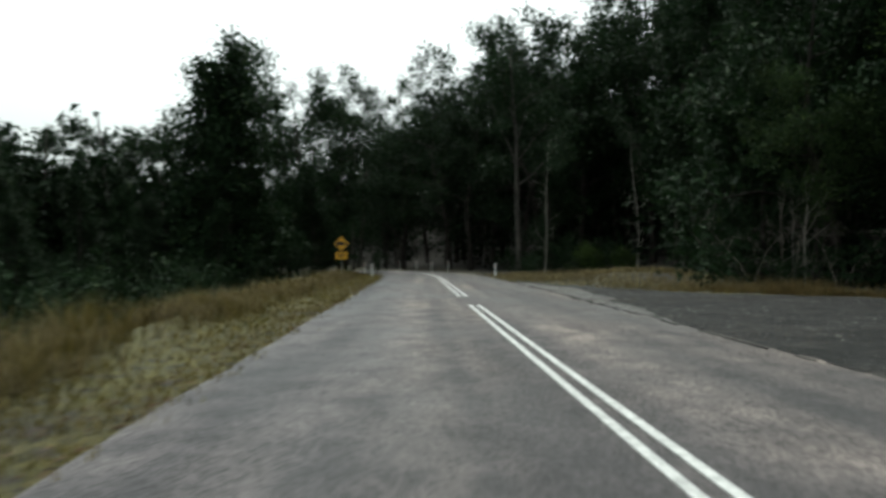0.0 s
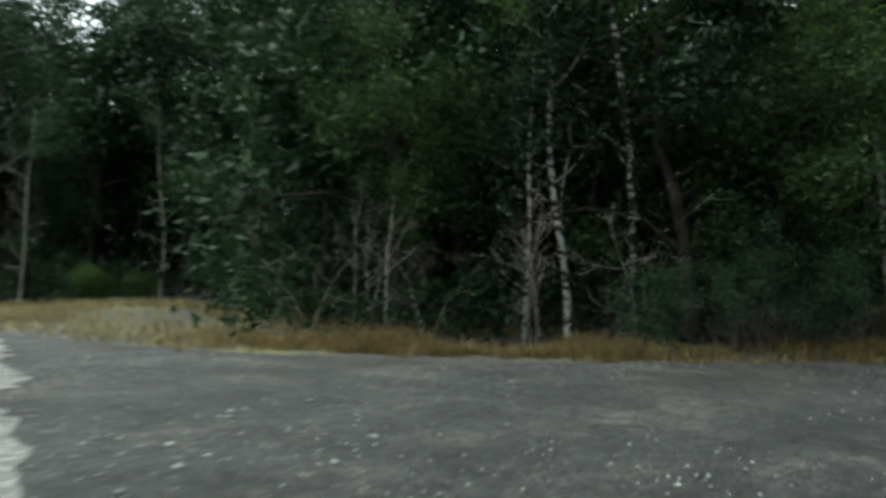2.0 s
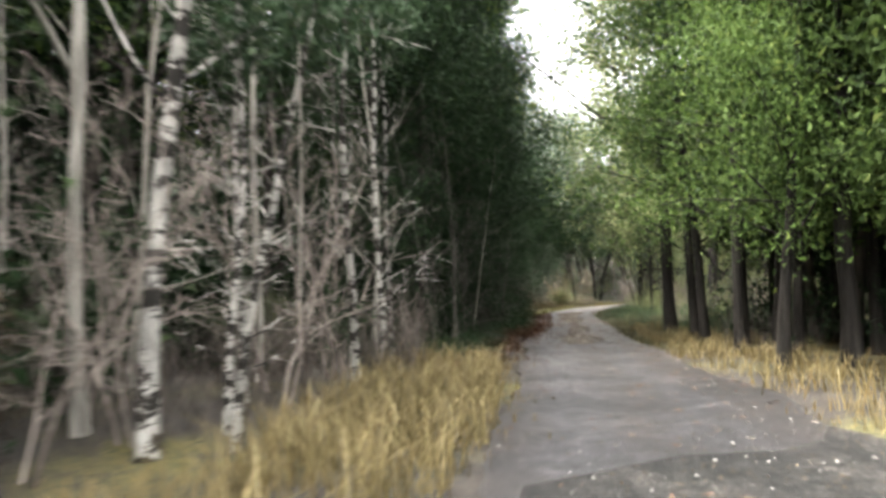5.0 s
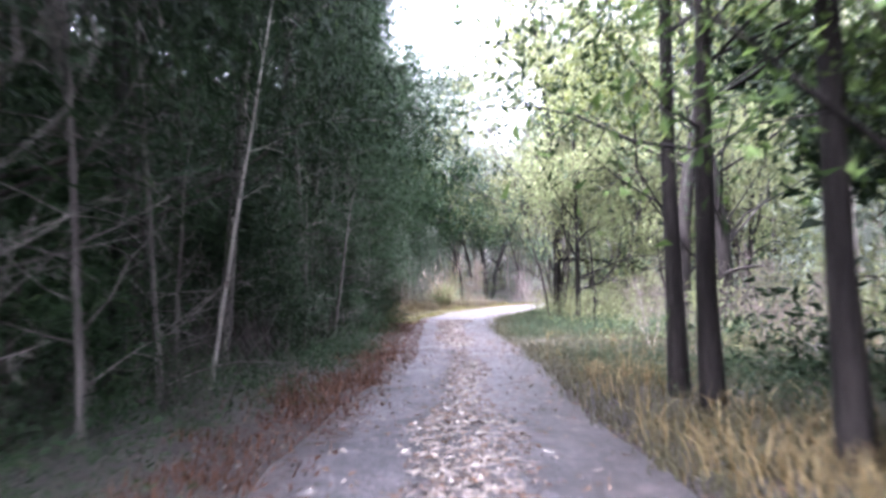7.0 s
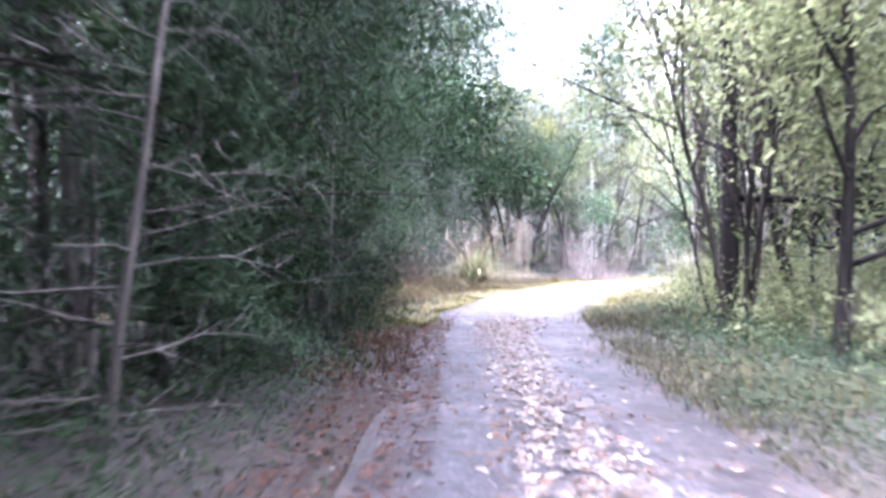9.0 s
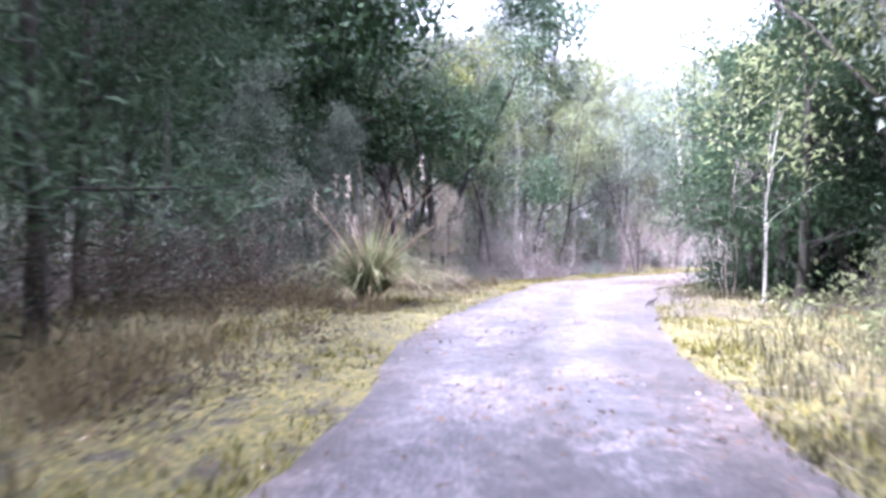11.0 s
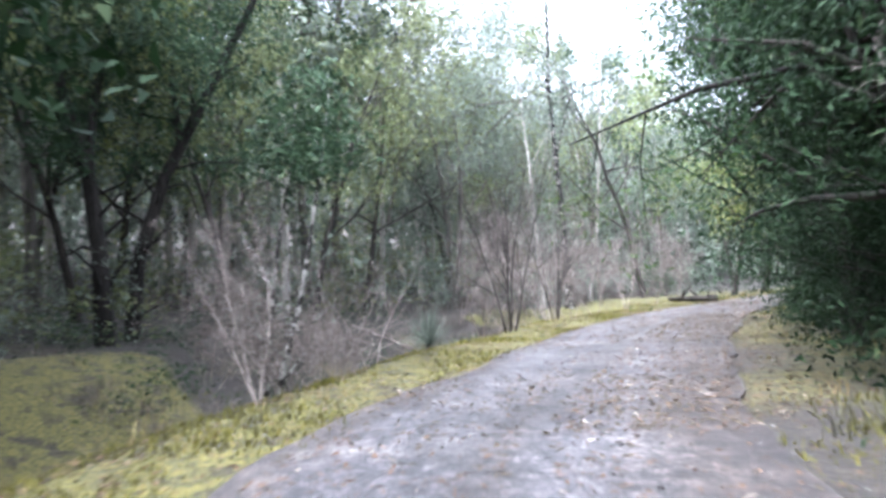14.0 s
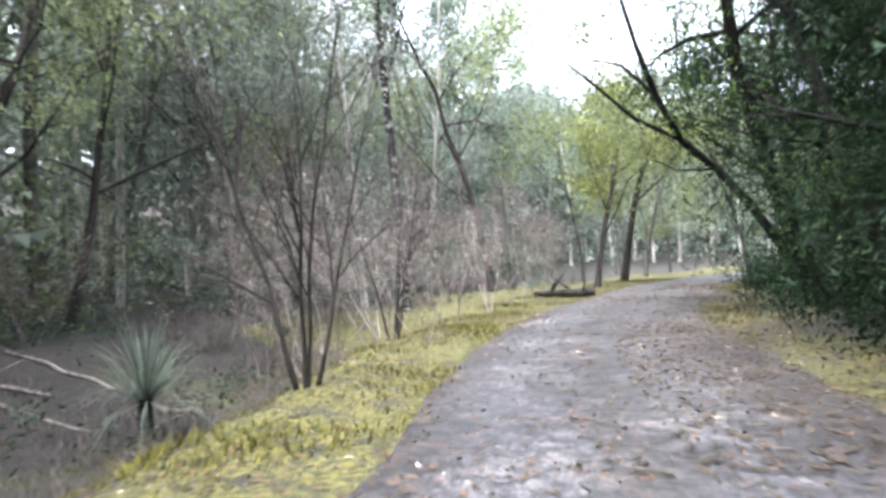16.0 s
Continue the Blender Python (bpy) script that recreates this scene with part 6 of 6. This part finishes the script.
def warning_sign(x, y, turn):
    top = thing("warning_sign", "yellow diamond road sign with truck symbol on steel post", "road sign")
    g = Geo()
    g.tube([(0, 0.03, -0.3), (0, 0.03, 1.6), (0, 0.03, 3.1)], [0.028, 0.028, 0.028], 10)
    part("post", g, M_STEEL, top)
    g = Geo()
    plate(g, rounded(0, 2.55, 0.86, 0.86, 0.06, 45), 0.006, -0.012)
    d = part("diamond_plate", g, M_SIGN, top)
    g = Geo()
    for w in (0.79,):
        o, i = rounded(0, 2.55, w, w, 0.05, 45), rounded(0, 2.55, w - 0.05, w - 0.05, 0.04, 45)
        n = len(o)
        g.add([(a, -0.0165, b) for a, b in o + i], [(k, (k + 1) % n, (k + 1) % n + n, k + n) for k in range(n)])
    part("border", g, M_BLACK, d, "black border line")
    g = Geo()
    plate(g, rounded(-0.12, 2.59, 0.54, 0.26, 0.02), 0.003, -0.0165)
    plate(g, rounded(0.28, 2.56, 0.2, 0.2, 0.04), 0.003, -0.0165)
    plate(g, rounded(0.0, 2.455, 0.76, 0.05, 0.01), 0.003, -0.0165)
    for wx in (-0.28, -0.14, 0.27):
        plate(g, rounded(wx, 2.43, 0.12, 0.12, 0.06), 0.003, -0.0166)
    part("truck_symbol", g, M_BLACK, d, "black truck symbol")
    g = Geo()
    plate(g, rounded(0, 1.62, 0.9, 0.58, 0.05), 0.006, -0.012)
    b = part("lower_plate", g, M_SIGN, top, "yellow rectangular plate")
    g = Geo()
    for z, w in ((1.74, 0.62), (1.62, 0.7), (1.5, 0.5)):
        plate(g, rounded(0, z, w, 0.06, 0.01), 0.003, -0.0165)
    part("lettering", g, M_BLACK, b, "faded illegible dark lettering")
    top.matrix_basis = pose(x, y, float(height(np.array([[x, y]]))[0]), 0, 0, turn)


warning_sign(-6.95, 54.3, 6)


def pampas(x, y):
    r = np.random.default_rng(21)
    top = thing("pampas_grass", "big arching tussock with tall dry plumes", "grass clump")
    for name, n, lo, hi, spread, mtl in (("green_leaves", 680, 1.5, 2.9, 1.2, M_PAMPAS), ("dry_leaves", 220, 1.3, 2.8, 1.3, M_STALK)):
        g = Geo()
        for _ in range(n):
            a = r.uniform(0, 6.28)
            L, k = r.uniform(lo, hi), r.uniform(0.3, 1.0) * spread
            o, s = np.array([math.cos(a), math.sin(a)]), np.array([-math.sin(a), math.cos(a)])
            b = o * r.uniform(0, 0.18)
            v = []
            for t in np.linspace(0, 1, 7):
                q = b + o * k * L * t ** 1.25 * 0.9
                zz = L * (t - 0.72 * k * t ** 2.2)
                w = 0.0135 * (1 - t ** 2) + 0.002
                v += [(*(q - s * w), zz), (*(q + s * w), zz)]
            g.add(v, [(2 * i, 2 * i + 1, 2 * i + 3, 2 * i + 2) for i in range(6)])
        part(name, g, mtl, top)
    for _ in range(22):
        a, L, k = r.uniform(0, 6.28), r.uniform(2.1, 3.6), r.uniform(0.1, 0.85)
        o = np.array([math.cos(a), math.sin(a)])
        pts = [np.array([*(o * (0.1 + k * L * t ** 1.8)), L * (t - 0.15 * k * t * t)]) for t in np.linspace(0, 1, 7)]
        g = Geo()
        g.tube(pts, np.linspace(0.017, 0.006, 7), 4)
        stalk = part("stalk", g, M_STALK, top, "dry straw stalk")
        if r.random() < 0.4:
            tip = np.array([pts[-1] + np.array([r.normal() * 0.02, r.normal() * 0.02, -d]) for d in np.linspace(-0.05, 0.45, 30)])
            h = Geo()
            h.loose(leaves(tip, r, 80, 0.014, 0.085, 0.16, 0.6))
            part("plume", h, M_PLUME, stalk, "pale feathery plume")
    top.matrix_basis = pose(x, y, float(height(np.array([[x, y]]))[0]))


M_PAMPAS = leaf_material("pampas_leaf", (0.035, 0.045, 0.018), (0.17, 0.185, 0.085), (0.5, 0.47, 0.32), 0.3)
M_PLUME = leaf_material("plume", (0.4, 0.34, 0.27), (0.55, 0.48, 0.4), (0.7, 0.65, 0.58), 0.3)
M_STALK = leaf_material("dry_stalk", (0.13, 0.09, 0.055), (0.25, 0.185, 0.12), (0.4, 0.32, 0.23), 0.2)
pampas(79.2, 2.6)


def spiky_plant(x, y):
    r = np.random.default_rng(31)
    g = Geo()
    for _ in range(260):
        a, e = r.uniform(0, 6.28), r.uniform(-0.1, 1.4)
        L = r.uniform(1.0, 1.9)
        o = np.array([math.cos(a) * math.cos(e), math.sin(a) * math.cos(e), math.sin(e)])
        s = np.array([-math.sin(a), math.cos(a), 0]) * 0.012
        q = np.array([0, 0, 0.75])
        m = q + o * L * 0.6
        t = q + o * L - np.array([0, 0, 0.25 * L * math.cos(e)])
        g.add([q - s, q + s, m + s, m - s, t], [(0, 1, 2, 3), (3, 2, 4)])
    top = thing("grass_tree", "grey-green spiky grass tree in the gully", "plant")
    part("leaves", g, M_LEAF_HAZY_SAGE, top)
    g = Geo()
    g.tube([(0, 0, -0.2), (0.03, 0, 0.35), (0, 0.02, 0.8)], [0.17, 0.13, 0.11], 8)
    part("trunk", g, M_BARK_DARK, top)
    top.matrix_basis = pose(x, y, float(height(np.array([[x, y]]))[0]))


spiky_plant(100.0, -16.3)


def fallen_log(x, y, L, rad, turn, bark=None):
    r = np.random.default_rng(int(x * 10) + 3)
    top = thing("fallen_log", "weathered grey fallen log with broken stubs", "log", "fallen logs")
    g = Geo()
    n = 11
    ca, sa, base = math.cos(radians(turn)), math.sin(radians(turn)), float(height(np.array([[x, y]]))[0])
    pts = []
    for k, t in enumerate(np.linspace(0, 1, n)):
        u, w = L * (t - 0.5), 0.05 * L * math.sin(t * 5 + x) + r.normal() * 0.02 * L
        ground = float(height(np.array([[x + u * ca - w * sa, y + u * sa + w * ca]]))[0])
        pts.append((u, w, ground - base + rad * 0.8 + 0.03))
    g.tube(pts, rad * np.linspace(1, 0.45, n) * r.uniform(0.85, 1.1, n), 8)
    part("trunk", g, bark or M_TWIG, top)
    for _ in range(4):
        g = Geo()
        i = int(r.integers(1, n))
        q = np.array(pts[i])
        d = np.array([r.normal() * 0.4, r.choice([-1, 1]) * r.uniform(0.3, 0.9), r.uniform(0.2, 0.7)])
        g.tube([q, q + d * 0.5, q + d * r.uniform(0.8, 1.4)], [rad * 0.35, rad * 0.25, rad * 0.1], 5)
        part("branch_stub", g, bark or M_TWIG, top)
    z = float(height(np.array([[x, y]]))[0])
    top.matrix_basis = pose(x, y, z - 0.02, 0, 0, turn)


for q in ((103.5, -17.2, 5.0, 0.06, 20), (101.5, -12.8, 4.0, 0.045, -15), (105.5, -14.0, 6.0, 0.05, 35), (98.6, -12.6, 3.0, 0.04, 60), (100.5, -16.6, 3.4, 0.035, -30), (99.8, -11.0, 4.2, 0.04, 10), (97.4, -13.6, 2.6, 0.03, 80), (102.8, -14.8, 3.6, 0.035, 50), (96.6, -11.6, 2.2, 0.03, -10)):
    fallen_log(*q)
fallen_log(101.9, -33.4, 2.6, 0.2, 70, M_BARK_DARK)


def broken_edge():
    """Cracked lip of bitumen along the turn-off."""
    r = np.random.default_rng(8)
    g = Geo()
    y = 6.0
    while y < 33:
        L = r.uniform(0.5, 1.7)
        x = 4.56 + r.normal() * 0.06
        h = 0.0 + r.uniform(0, 0.02)
        w = r.uniform(0.025, 0.065)
        k = [(x - w, y), (x + w * r.uniform(0.6, 1.2), y + r.uniform(-0.05, 0.1)), (x + w * r.uniform(0.5, 1.3), y + L * 0.6), (x + w * 0.4, y + L), (x - w * 0.8, y + L * 0.9)]
        n = len(k)
        g.add([(a, b, -0.05) for a, b in k] + [(a, b, h) for a, b in k], [tuple(range(n, 2 * n))] + [(i, (i + 1) % n, (i + 1) % n + n, i + n) for i in range(n)])
        y += L + r.uniform(-0.05, 0.3)
    setting("trim_road_edge", g, M_GRAVEL, "broken dark bitumen lip along gravel", "road edge")


broken_edge()


def stones(label, pts, material, seed):
    r = np.random.default_rng(seed)
    g = Geo()
    base = np.array([(0, 0, 1), (1, 0, 0), (0.3, 0.9, 0.1), (-0.8, 0.6, 0), (-0.8, -0.6, 0.1), (0.3, -0.9, 0)])
    for p in pts:
        s = r.uniform(0.008, 0.026) * (2.0 if r.random() < 0.04 else 1)
        a = r.uniform(0, 6.28)
        v = base * s * r.uniform(0.6, 1.3, (6, 3))
        v = np.column_stack([v[:, 0] * math.cos(a) - v[:, 1] * math.sin(a), v[:, 0] * math.sin(a) + v[:, 1] * math.cos(a), v[:, 2] * 0.7])
        g.add(v + np.array([p[0], p[1], 0.0]), [(0, 1, 2), (0, 2, 3), (0, 3, 4), (0, 4, 5), (0, 5, 1)])
    tagged(new("gravel_stones", g.mesh("gravel_stones", material)), label, "stones", "", "stuff")


M_STONE = plain("grey_stone", (0.17, 0.16, 0.15), 0.8, 0.0, 0.6)
M_PALE_STONE = plain("pale_stone", (0.13, 0.124, 0.116), 0.7, 0.0, 0.6)
stones("loose pale stones on the damp gravel apron", sown(26000, (4.8, 6, 24, 34), -6.0, 0.5, 19, lambda q, r: wave(q * np.array([0.7, 2.0])) + r.normal(size=len(q)) * 0.5 > 0.2)[0][:3400], M_PALE_STONE, 12)
stones("loose grey stones along the track", np.vstack([sown(4200, (24, 2, 62, 16), -2.0, 0.5, 21)[0][:800], sown(4200, (60, -45, 104, 6), -2.0, 0.6, 20)[0][:800]]), M_STONE, 13)
